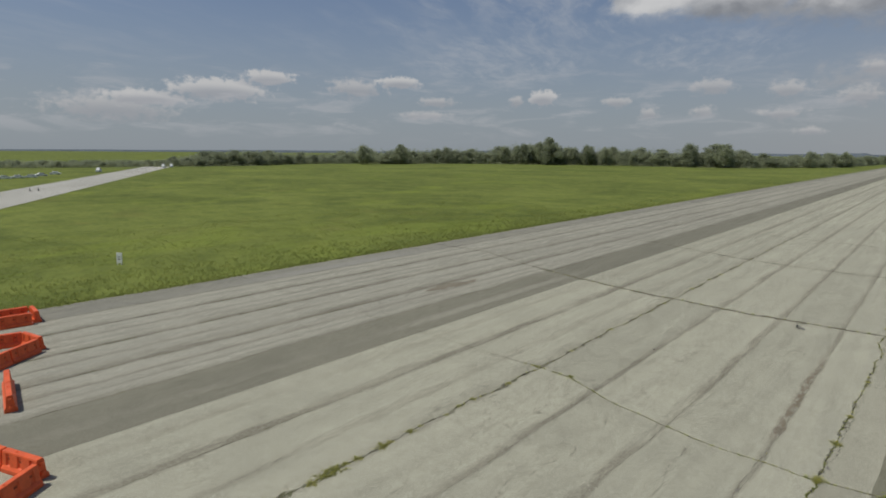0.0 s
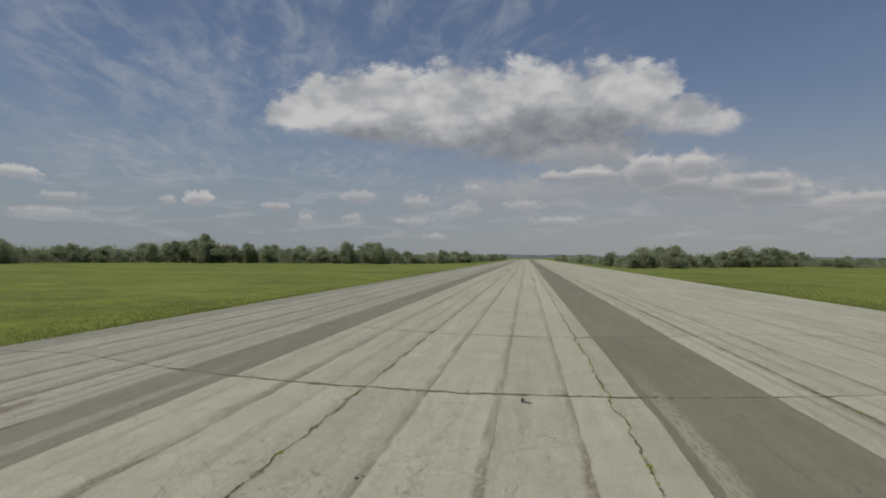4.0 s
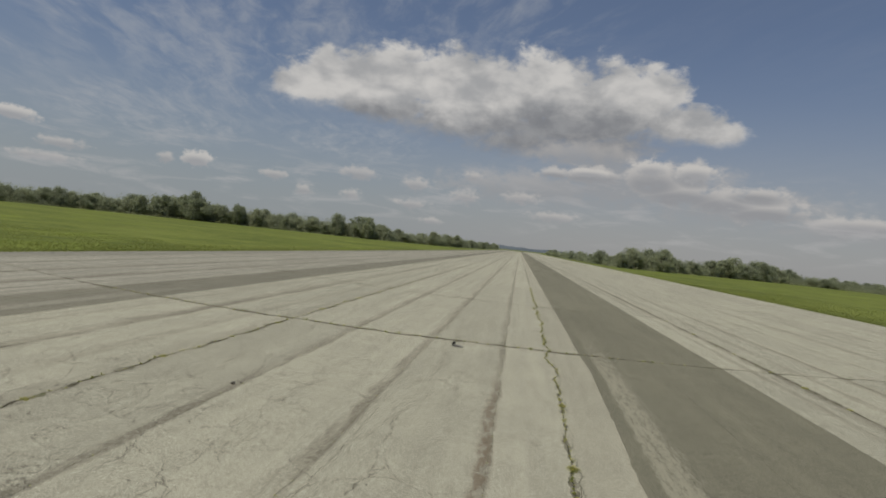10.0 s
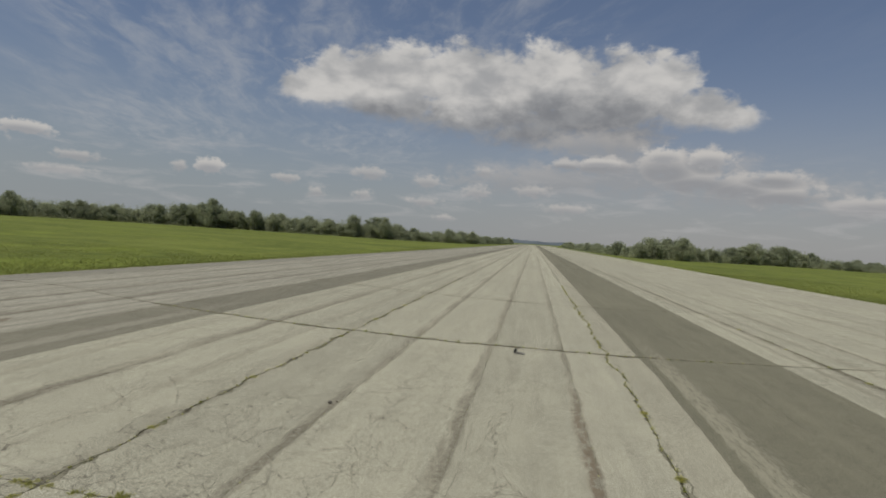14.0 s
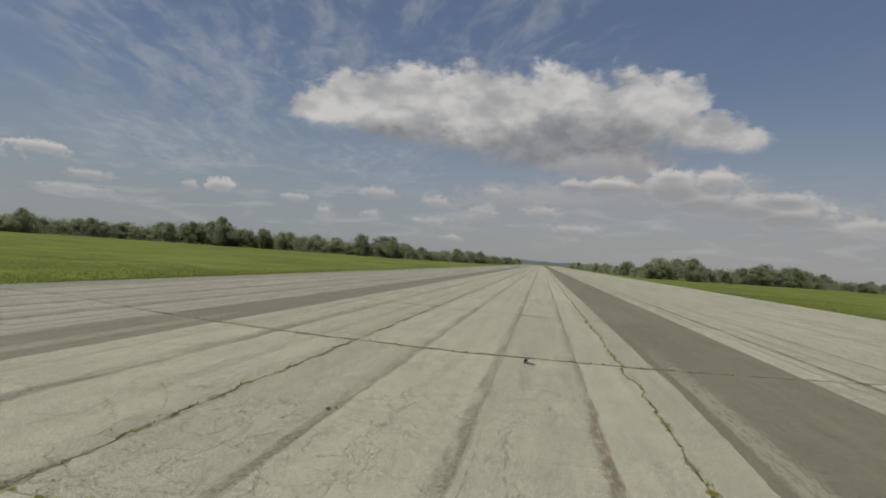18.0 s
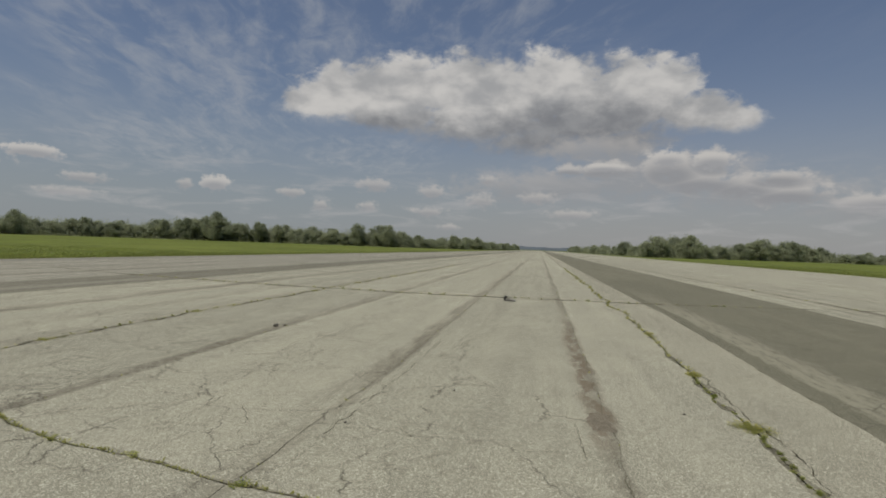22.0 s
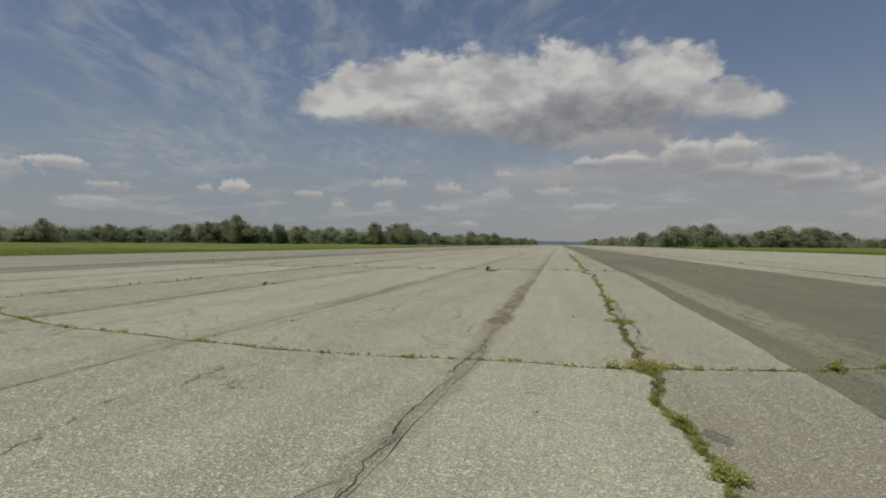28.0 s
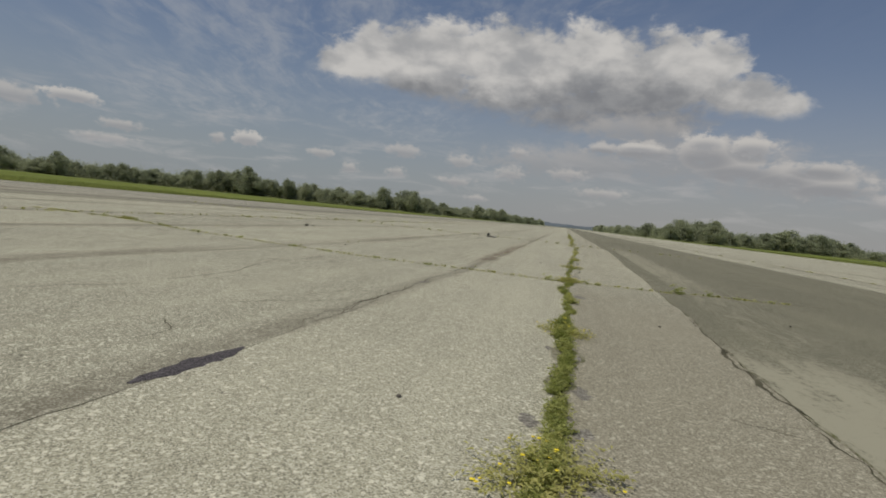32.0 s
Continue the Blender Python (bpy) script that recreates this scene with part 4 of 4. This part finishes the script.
# ---- weeds in the joints ----
def weed(seed, wide, tall, count, flowers, leaf_mat, size=0.030):
    """A clump: thin stems fanning out from the crack, folded leaves along them, a few yellow flower heads."""
    rng = random.Random(seed)
    root = new("weed")
    sv, sf, lv, lf, fv, ff = [], [], [], [], [], []
    stems = max(7, count // 14)
    tips = []
    for i in range(stems):
        a, out = rng.uniform(0, math.tau), math.sqrt(rng.random()) * wide
        foot = Vector((0.12 * wide * rng.uniform(-1, 1), 0.5 * wide * rng.uniform(-1, 1), -0.02))
        tip = Vector((out * math.cos(a), out * math.sin(a) * 1.25, tall * rng.uniform(0.35, 1.0) * (1.1 - 0.5 * out / wide)))
        tips.append(tip)
        b = len(sv)
        t = 0.0022
        sv += [foot + Vector((t, 0, 0)), foot - Vector((t, t, 0)), foot + Vector((0, t, 0)), tip]
        sf += [(b, b + 1, b + 3), (b + 1, b + 2, b + 3), (b + 2, b, b + 3)]
        for _ in range(count // stems):
            f = rng.uniform(0.2, 1.05)
            c = foot.lerp(tip, f) + Vector((0, 0, 0.05 * tall * math.sin(3.1 * f)))
            d = Vector((rng.uniform(-1, 1), rng.uniform(-1, 1), rng.uniform(-0.25, 0.4))).normalized()
            w = d.cross(Vector((0, 0, 1))).normalized()
            s = size * rng.uniform(0.6, 1.3)
            up = Vector((0, 0, 0.22 * s))
            b = len(lv)
            lv += [c, c + d * s * 0.6 + w * s * 0.21 + up, c + d * s * 1.25, c + d * s * 0.6 - w * s * 0.21 + up, c + d * s * 0.5]
            lf += [(b, b + 4, b + 1), (b + 1, b + 4, b + 2), (b, b + 3, b + 4), (b + 3, b + 2, b + 4)]
    for k in range(flowers):
        c = rng.choice(tips) + Vector((rng.uniform(-0.03, 0.03), rng.uniform(-0.03, 0.03), rng.uniform(0.0, 0.03)))
        b, r = len(fv), rng.uniform(0.007, 0.011)
        fv += [c + Vector((r * math.cos(i * 1.047), r * math.sin(i * 1.047), 0.002 * (i % 2))) for i in range(6)] + [c + Vector((0, 0, 0.005)), c - Vector((0, 0, 0.006))]
        for i in range(6):
            ff += [(b + i, b + (i + 1) % 6, b + 6), (b + (i + 1) % 6, b + i, b + 7)]
    piece("stem", sv, sf, STEM, root)
    piece("leaves", lv, lf, leaf_mat, root)
    if flowers:
        tagged(piece("flower_heads", fv, ff, PETAL, root, "small yellow flowers"), kind="stuff")
    return root


def make_weeds():
    rng = random.Random(41)
    lush = [weed(50 + i, 0.105, 0.125, 760, 0, WEED_LEAF, 0.019) for i in range(4)]
    big = [weed(60, 0.31, 0.13, 2300, 18, DRY_LEAF, 0.021), weed(61, 0.20, 0.13, 1200, 8, DRY_LEAF, 0.022), weed(62, 0.15, 0.14, 900, 4, WEED_LEAF, 0.025)]
    tiny = [weed(70 + i, 0.055, 0.075, 60, 0, WEED_LEAF, 0.024) for i in range(3)]
    moss = [weed(80 + i, 0.17, 0.045, 420, 0, DRY_LEAF, 0.030) for i in range(2)]
    for w in moss:
        tagged(w, "flat yellow-green weed spread along a crack", "weed", "weeds in the cracks")
    for w in lush:
        tagged(w, "low green weeds growing in the open runway joint", "weed", "weeds in the joint")
    tagged(big[0], "spreading yellow-green weed with yellow flowers in the joint", "weed", "weeds in the joint")
    tagged(big[1], "yellow-green weed with a few yellow flowers in the joint", "weed", "weeds in the joint")
    tagged(big[2], "bushy green weed in the open runway joint", "weed", "weeds in the joint")
    for w in tiny:
        tagged(w, "tiny green weed sprouting from a crack", "weed", "weeds in the cracks")
    used = set()

    def grow(src, x, y, s):
        m = pose(x, y, -0.012, 0, 0, rng.uniform(-35, 35) + rng.choice((0, 180))) @ Matrix.Diagonal((s, s, s * rng.uniform(0.85, 1.15), 1))
        if src.name in used:
            return copy_thing(src, m)
        used.add(src.name)
        src.matrix_basis = m
        return src

    y = -7.6
    while y < 13.0:
        if rng.random() < (0.96 if y < 6 else 0.9):
            grow(rng.choice(lush), joint_x(12, y) + rng.uniform(-0.03, 0.03), y, rng.uniform(0.65, 1.0) if y < 1.9 else rng.uniform(0.38, 0.68) if y < 7 else rng.uniform(0.28, 0.55))
        y += rng.uniform(0.07, 0.13) if y < 6 else rng.uniform(0.10, 0.26)
    # sprouts too small to tell apart
    verts, faces = [], []

    def sprout(x, y, size):
        for _ in range(rng.randint(5, 11)):
            a, r, h = rng.uniform(0, math.tau), size * rng.uniform(0.3, 1.0), size * rng.uniform(0.2, 1.1)
            c, d = Vector((x + 0.3 * r * math.cos(a), y + 0.3 * r * math.sin(a), -0.004)), Vector((math.cos(a), math.sin(a), 0))
            w = Vector((-d.y, d.x, 0)) * r * 0.30
            b = len(verts)
            verts.extend((c, c + d * 0.5 * r + w + Vector((0, 0, 0.7 * h)), c + d * r + Vector((0, 0, h)), c + d * 0.5 * r - w + Vector((0, 0, 0.7 * h))))
            faces.append((b, b + 1, b + 2, b + 3))

    while y < 75:
        sprout(joint_x(12, y) + rng.uniform(-0.04, 0.04), y, rng.uniform(0.03, 0.09) * (1 if y < 30 else 1.5))
        y += rng.uniform(0.08, 0.4) * (1 if y < 30 else 1.8)
    y = 2.0
    while y < 70:
        sprout(joint_x(8, y) + rng.uniform(-0.05, 0.05), y, rng.uniform(0.03, 0.08))
        y += rng.uniform(0.1, 0.7)
    x = -24.0
    while x < 9.0:
        sprout(x, row_y(4, x) + rng.uniform(-0.03, 0.03), rng.uniform(0.03, 0.10))
        x += rng.uniform(0.1, 0.6)
    x = -9.5
    while x < 5.5:
        sprout(x, row_y(3, x) + rng.uniform(-0.02, 0.02), rng.uniform(0.02, 0.055))
        x += rng.uniform(0.03, 0.12)
    for k in (9, 10, 11):
        y = 7.0
        while y < 40:
            sprout(joint_x(k, y), y, rng.uniform(0.02, 0.04))
            y += rng.uniform(0.5, 2.5)
    thing("weeds", verts, faces, DRY_LEAF, "small yellow-green sprouts along the cracks of the paving", "weeds", kind="stuff")
    for y, k, s in ((-1.75, 0, 1.0), (1.25, 0, 0.85), (1.45, 2, 0.9), (6.25, 0, 0.9), (6.05, 1, 0.9), (9.75, 0, 0.9), (13.0, 1, 1.0), (18.4, 1, 0.9),
                    (11.4, 2, 0.5), (-5.2, 1, 0.9), (-3.3, 2, 0.9), (3.4, 2, 0.9), (4.3, 2, 0.7), (26.0, 2, 0.5)):
        grow(big[k], joint_x(12, y), y, s)
    for x, s in ((1.95, 1.6), (2.15, 1.3), (1.3, 1.3), (3.52, 1.7), (3.62, 1.3), (3.4, 0.9), (4.1, 1.0), (4.6, 0.9), (2.9, 0.8), (-0.42, 0.7), (-0.86, 0.9), (-0.95, 0.6),
                 (-1.6, 0.8), (-1.95, 0.9), (-2.99, 0.95), (-3.8, 1.2), (-5.2, 0.8), (-6.4, 1.1), (-7.9, 1.2), (-8.9, 0.9), (-10.2, 1.1), (5.2, 0.9)):
        grow(rng.choice(tiny), x, row_y(3, x), s)
    for y, s in ((-6.2, 3.2), (-5.7, 2.4), (-5.1, 3.0), (-4.6, 2.2), (-4.1, 2.6), (-2.9, 2.4), (-2.4, 1.9), (-1.2, 1.8), (-0.6, 1.6), (0.9, 1.3), (1.9, 1.2), (3.0, 1.4), (5.6, 2.0), (8.0, 1.3), (-8.0, 2.6), (-9.4, 2.2),
                 (12.0, 1.2), (17.5, 1.4), (22.0, 1.5), (26.5, 1.4), (33.0, 1.6), (38.0, 1.4), (41.0, 1.6), (47.0, 1.5)):
        grow(rng.choice(moss), joint_x(8, y), y, s * 0.5)
    for x, s in ((-11.9, 1.0), (-11.6, 1.3), (-11.2, 0.9), (-10.5, 1.0), (-10.1, 0.8), (-9.6, 1.1), (-9.3, 0.7), (-12.4, 0.8)):
        grow(rng.choice(moss), x, row_y(3, x), s * 0.8)
    for y in (13.5, 17.0, 21.5, 24.0, 27.5, 31.0, 36.0, 44.0, 52.0):
        grow(rng.choice(moss), joint_x(16, y), y, rng.uniform(0.5, 0.9))
    for x in (3.35, 4.9):
        grow(rng.choice(moss), x, row_y(3, x), rng.uniform(0.3, 0.45))
    for x in (-10.8, -9.3, -6.2, -5.55, -2.2, 1.2, 3.0, 6.8, 7.3):
        grow(rng.choice(tiny), x, row_y(4, x), rng.uniform(1.0, 1.8))


make_weeds()


# ---- debris, tar and soil on the paving ----
def make_debris():
    root = tagged(new("tyre_scrap"), "torn black tyre scrap lying bent on the paving", "debris")
    bm = bmesh.new()
    for i in range(6):
        f = i / 6
        tube(bm, (-0.17 - 0.07 * math.sin(3 * f), 0.02 * f, 0.30 * f), (-0.17 - 0.07 * math.sin(3 * f + 0.5), 0.02 * f + 0.004, 0.30 * f + 0.052), 0.060 + 0.030 * abs(f - 0.45), 0.060 + 0.030 * abs(f - 0.30), 9)
    part("torn_bead", bm, RUBBER, root, "black upright end")
    bm = bmesh.new()
    box(bm, -0.20, -0.14, 0.0, 0.27, 0.14, 0.15, 0.04)
    bmesh.ops.subdivide_edges(bm, edges=bm.edges[:], cuts=2, use_grid_fill=True)
    for v in bm.verts:
        f = (v.co.x + 0.20) / 0.47
        v.co.z *= 1.0 - 0.75 * f * f + 0.10 * noise.noise(v.co * 8)
        v.co.y = v.co.y * (1.0 - 0.35 * f) + 0.03 * noise.noise(v.co * 9)
    part("tread", bm, GREY_RUBBER, root, "dusty grey tread")
    root.matrix_basis = pose(-2.35, 26.4, 0, 0, 0, -12) @ Matrix.Diagonal((1.0, 0.95, 0.68, 1))


make_debris()


def patch(name, x, y, long, wide, turn, mat, label, category, seed, thick=0.004, rough=0.45, blunt=0.8):
    """A thin irregular patch lying on the paving, domed at its middle."""
    m, ca, sa = 34, math.cos(radians(turn)), math.sin(radians(turn))
    verts, faces = [], []
    for i in range(m + 1):
        f = i / m
        mid = 0.22 * wide * wave(f, seed, 4.0)
        half = [wide / 2 * max(0.03, math.sin(math.pi * min(1.0, 0.03 + 0.94 * f)) ** blunt * (1 + rough * wave(f, seed + k, 7.0) + 0.6 * rough * wave(f, seed + k + 2, 21.0))) for k in (1, 7)]
        u = long * (f - 0.5)
        for v, z in ((-half[0], 0.0006), (-0.7 * half[0], thick), (0.7 * half[1], thick), (half[1], 0.0006)):
            v += mid
            verts.append((x + u * ca - v * sa, y + u * sa + v * ca, z))
    for i in range(m):
        for j in range(3):
            k = 4 * i + j
            faces.append((k, k + 4, k + 5, k + 1))
    return thing(name, verts, faces, mat, label, category)


patch("tar_patch", -0.385, -1.19, 0.88, 0.15, 86, TAR, "dark tar patch along a worn paving joint", "tar patch", 2)
patch("stain", -27.4, 19.6, 6.5, 1.3, 88, SOIL, "large dark brown stain on the old paving", "stain", 23, 0.002, 0.5)
patch("stain", 1.80, 4.14, 0.34, 0.15, 100, STAIN, "dark grey stain beside the weedy joint", "stain", 11, 0.002, 0.5)
patch("stain", -0.31, 3.62, 0.30, 0.10, 80, STAIN, "dark crumbled spot on a paving joint", "stain", 14, 0.002, 0.5)
for x, y, long, wide, turn, seed in ((1.44, -1.15, 0.20, 0.09, 100, 31), (1.70, -1.22, 0.18, 0.10, 80, 32), (1.71, -0.55, 0.26, 0.10, 95, 33),
                                     (1.70, 0.30, 0.22, 0.06, 85, 34), (1.48, 0.55, 0.16, 0.05, 95, 35), (1.73, -1.85, 0.30, 0.08, 96, 36), (1.80, 7.4, 0.34, 0.13, 95, 37)):
    patch("stain", x, y, long, wide, turn, STAIN, "dark soil washed out beside the weedy joint", "stain", seed, 0.002, 0.8)
patch("repair_patch", -0.24, 9.5, 0.80, 0.30, 89, SOIL, "brown crumbling repair patch beside a paving joint", "repair patch", 5, 0.003, 0.22, 0.04)
patch("tar_patch", 7.0, row_y(4, 7.0), 0.7, 0.16, 4, TAR, "dark tar at the end of a cross crack", "tar patch", 8)

def make_cracks():
    """Single cracks that wander over the slabs: start, end, sideways bend, width."""
    def crack(a, b, bend, width, seed):
        a, b = Vector(a), Vector(b)
        way = (b - a).normalized()
        side = Vector((-way.y, way.x))
        m = max(8, int((b - a).length / 0.035))
        verts, faces = [], []
        for i in range(m + 1):
            f = i / m
            u = f * (b - a).length
            c = a + (b - a) * f + side * (bend * math.sin(math.pi * f) + 0.07 * wave(u, seed, 0.7) + 0.06 * wave(u, seed + 20, 2.9) + 0.035 * wave(u, seed + 40, 8.0) + 0.012 * wave(u, seed + 50, 19.0))
            h = 0.33 * width * max(0.12, min(1.0, 6 * f, 6 * (1 - f)) * (0.6 + 0.9 * wave(u, seed + 60, 3.0)))
            for v in (-h, h):
                verts.append((c.x + side.x * v, c.y + side.y * v, 0.0015))
        for i in range(m):
            k = 2 * i
            faces.append((k, k + 1, k + 3, k + 2))
        piece("crack", verts, faces, DIRT_FILL, runway)

    for i, (a, b, bend, width) in enumerate((
            ((-3.67, 6.5), (-3.45, 17.0), -0.12, 0.030), ((-5.5, 7.2), (-5.6, 13.5), 0.08, 0.020), ((-6.9, 9.2), (-7.7, 11.2), 0.1, 0.018),
            ((-5.2, 8.9), (-4.5, 7.6), 0.1, 0.018), ((-2.95, 8.6), (-2.4, 8.0), 0.05, 0.014), ((-3.85, 5.0), (-3.65, 6.5), 0.04, 0.018),
            ((-1.35, -0.35), (-0.95, -0.95), 0.14, 0.020), ((-1.0, -0.95), (-0.75, -1.0), 0.02, 0.012), ((-4.2, 0.2), (-2.6, 0.7), 0.15, 0.014), ((-0.2, 0.8), (0.75, 0.95), -0.05, 0.012),
            ((-1.4, 8.1), (-0.3, 8.15), 0.03, 0.016), ((-0.62, 9.5), (-0.56, 7.8), 0.06, 0.018), ((1.92, 12.4), (1.78, 7.4), 0.07, 0.040),
            ((-3.2, 11.9), (-2.6, 16.0), 0.15, 0.022), ((-2.75, 16.5), (-2.5, 24.0), 0.1, 0.022), ((-9.5, 12.0), (-8.2, 9.0), 0.3, 0.020),
            ((-10.6, 16.0), (-8.6, 14.0), 0.2, 0.020), ((-6.6, 13.0), (-5.7, 11.2), 0.15, 0.018), ((-9.9, 21.0), (-9.6, 15.0), 0.2, 0.022),
            ((0.3, 4.2), (1.45, 4.35), 0.04, 0.010), ((2.3, 0.5), (2.95, 0.3), 0.05, 0.010), ((2.2, -0.3), (2.9, -0.7), -0.06, 0.010), ((3.10, 3.3), (3.05, 2.75), 0.03, 0.035), ((3.06, 2.5), (3.03, 2.1), -0.03, 0.035), ((3.07, 1.9), (2.97, -0.4), -0.05, 0.065), ((2.96, -0.45), (2.94, -2.5), 0.03, 0.045),
            ((-0.42, -0.4), (-0.16, 8.6), 0.02, 0.030), ((-0.38, -0.2), (-0.26, 3.9), 0.05, 0.022), ((-1.1, 0.9), (-0.30, 3.0), 0.10, 0.018), ((-1.5, 0.3), (-0.45, 1.7), -0.08, 0.018),
            ((-0.75, 1.9), (-0.34, 2.4), 0.05, 0.014), ((-0.36, 1.5), (0.35, 1.25), 0.04, 0.012), ((0.3, 2.5), (1.3, 2.2), 0.05, 0.009))):
        crack(a, b, bend, width, 700 + 3 * i)


make_cracks()


def make_stones():
    rng = random.Random(61)
    first = None
    spots = [(-8.0, 15.6, 0.075), (-7.85, 15.8, 0.04), (1.0, 10.2, 0.02), (-2.4, 10.5, 0.02), (0.78, -1.15, 0.014), (2.6, 2.4, 0.016), (-3.5, 8.5, 0.02),
             (4.4, 3.9, 0.018), (0.6, 4.4, 0.012)]
    for x, y, s in spots:
        if first is None:
            bm = bmesh.new()
            bmesh.ops.create_icosphere(bm, subdivisions=2, radius=1)
            for v in bm.verts:
                v.co *= 1 + 0.35 * noise.noise(v.co * 1.7)
                v.co.z = v.co.z * 0.6 + 0.45
            me = bpy.data.meshes.new("stone")
            bm.to_mesh(me)
            me.materials.append(STONE)
            first = tagged(new("stone", me), "small dark stone lying on the paving", "stone", "stones on the paving")
            first.matrix_basis = pose(x, y, 0, 0, 0, 20) @ Matrix.Diagonal((s, s, s, 1))
        else:
            copy_thing(first, pose(x, y, 0, 0, 0, rng.uniform(0, 360))).scale = (s, s, s)


make_stones()


# ---- grass standing along the runway's edges and over the near meadow ----
def make_grass():
    rng = random.Random(71)
    verts, faces = [], []

    def tuft(x, y, h, blades, spread):
        for _ in range(blades):
            a = rng.uniform(0, math.tau)
            dx, dy = math.cos(a), math.sin(a)
            r = spread * rng.random()
            bx, by = x + r * dx, y + r * dy
            w = rng.uniform(0.012, 0.03)
            hh = h * rng.uniform(0.55, 1.1)
            o = hh * rng.uniform(0.2, 0.7)
            b = len(verts)
            verts.extend(((bx - w * dy, by + w * dx, -0.05), (bx + w * dy, by - w * dx, -0.05), (bx + o * dx, by + o * dy, hh - 0.05)))
            faces.append((b, b + 1, b + 2))

    for k, side in ((0, -1), (26, 1)):
        y = -40.0
        while y < 260:
            far = max(1.0, abs(y - 5) / 40)
            e = joint_x(k, y)
            for _ in range(7):
                d = rng.expovariate(1 / 1.2) - 0.2
                tuft(e + side * d, y + rng.uniform(-0.3, 0.3) * far, rng.uniform(0.10, 0.30), 5, 0.16)
            for _ in range(3):
                tuft(e + side * rng.uniform(1.0, 9.0), y + rng.uniform(-0.5, 0.5) * far, rng.uniform(0.18, 0.42), 6, 0.25)
            y += 0.22 * far
    for _ in range(26000):
        y = -40 + 130 * rng.random() ** 1.3
        d = 42 * rng.random() ** 1.5
        clump = noise.noise(Vector((-44 - d, y, 0)) * 0.22)
        if clump < -0.15:
            continue
        tuft(-44.5 - d, y, rng.uniform(0.06, 0.15) * (1.0 + 0.9 * max(0, clump)), 4, 0.25)
    for _ in range(9000):
        tuft(49.1 + 30 * rng.random() ** 1.5, 20 + 160 * rng.random(), rng.uniform(0.12, 0.26), 4, 0.25)
    thing("grass", verts, faces, BLADES, "uneven green grass blades along the runway's edge", "grass", kind="stuff")


make_grass()


# ---- the runway's slabs ----
CROSS = {3: 0.010, 4: 0.075, 5: 0.055, 6: 0.05, 7: 0.04, 8: 0.04}
FRAY = {3: 0.035, 4: 0.31, 5: 0.24, 6: 0.16, 7: 0.08, 8: 0.08}


def make_slabs():
    for r in range(len(ROWS) - 1):
        for k in range(len(JOINTS) - 1):
            fine = 2 <= r <= 4 and 7 <= k <= 15
            gb, gt = CROSS.get(r, 0.025), CROSS.get(r + 1, 0.025)
            mb, mt = FRAY.get(r, 0.06), FRAY.get(r + 1, 0.06)
            outer, inner = slab_outline(k, lambda x, r=r: row_y(r, x), lambda x, r=r: row_y(r + 1, x), fine, gb, gt, mb, mt)
            slab(outer, inner, lane_paving(k), runway)
    last = len(ROWS) - 1
    for k in range(len(JOINTS) - 1):
        ys = [ROWS[last] + 8.0] + [200 + 50 * i for i in range(31)] + [END]
        gl, gr = JOINTS[k][2] / 2, JOINTS[k + 1][2] / 2
        lo = [(x, row_y(last, x) + 0.02) for x in (joint_x(k, ys[0]) + gl, (JOINTS[k][0] + JOINTS[k + 1][0]) / 2, joint_x(k + 1, ys[0]) - gr)]
        ys = ys[1:]
        outer = lo + [(joint_x(k + 1, y) - gr, y) for y in ys] + [(joint_x(k, y) + gl, y) for y in ys[::-1]]
        mid = (JOINTS[k][0] + JOINTS[k + 1][0]) / 2
        inner = [(x + math.copysign(0.04, mid - x), y) for x, y in outer]
        slab(outer, inner, lane_paving(k), runway)


make_slabs()
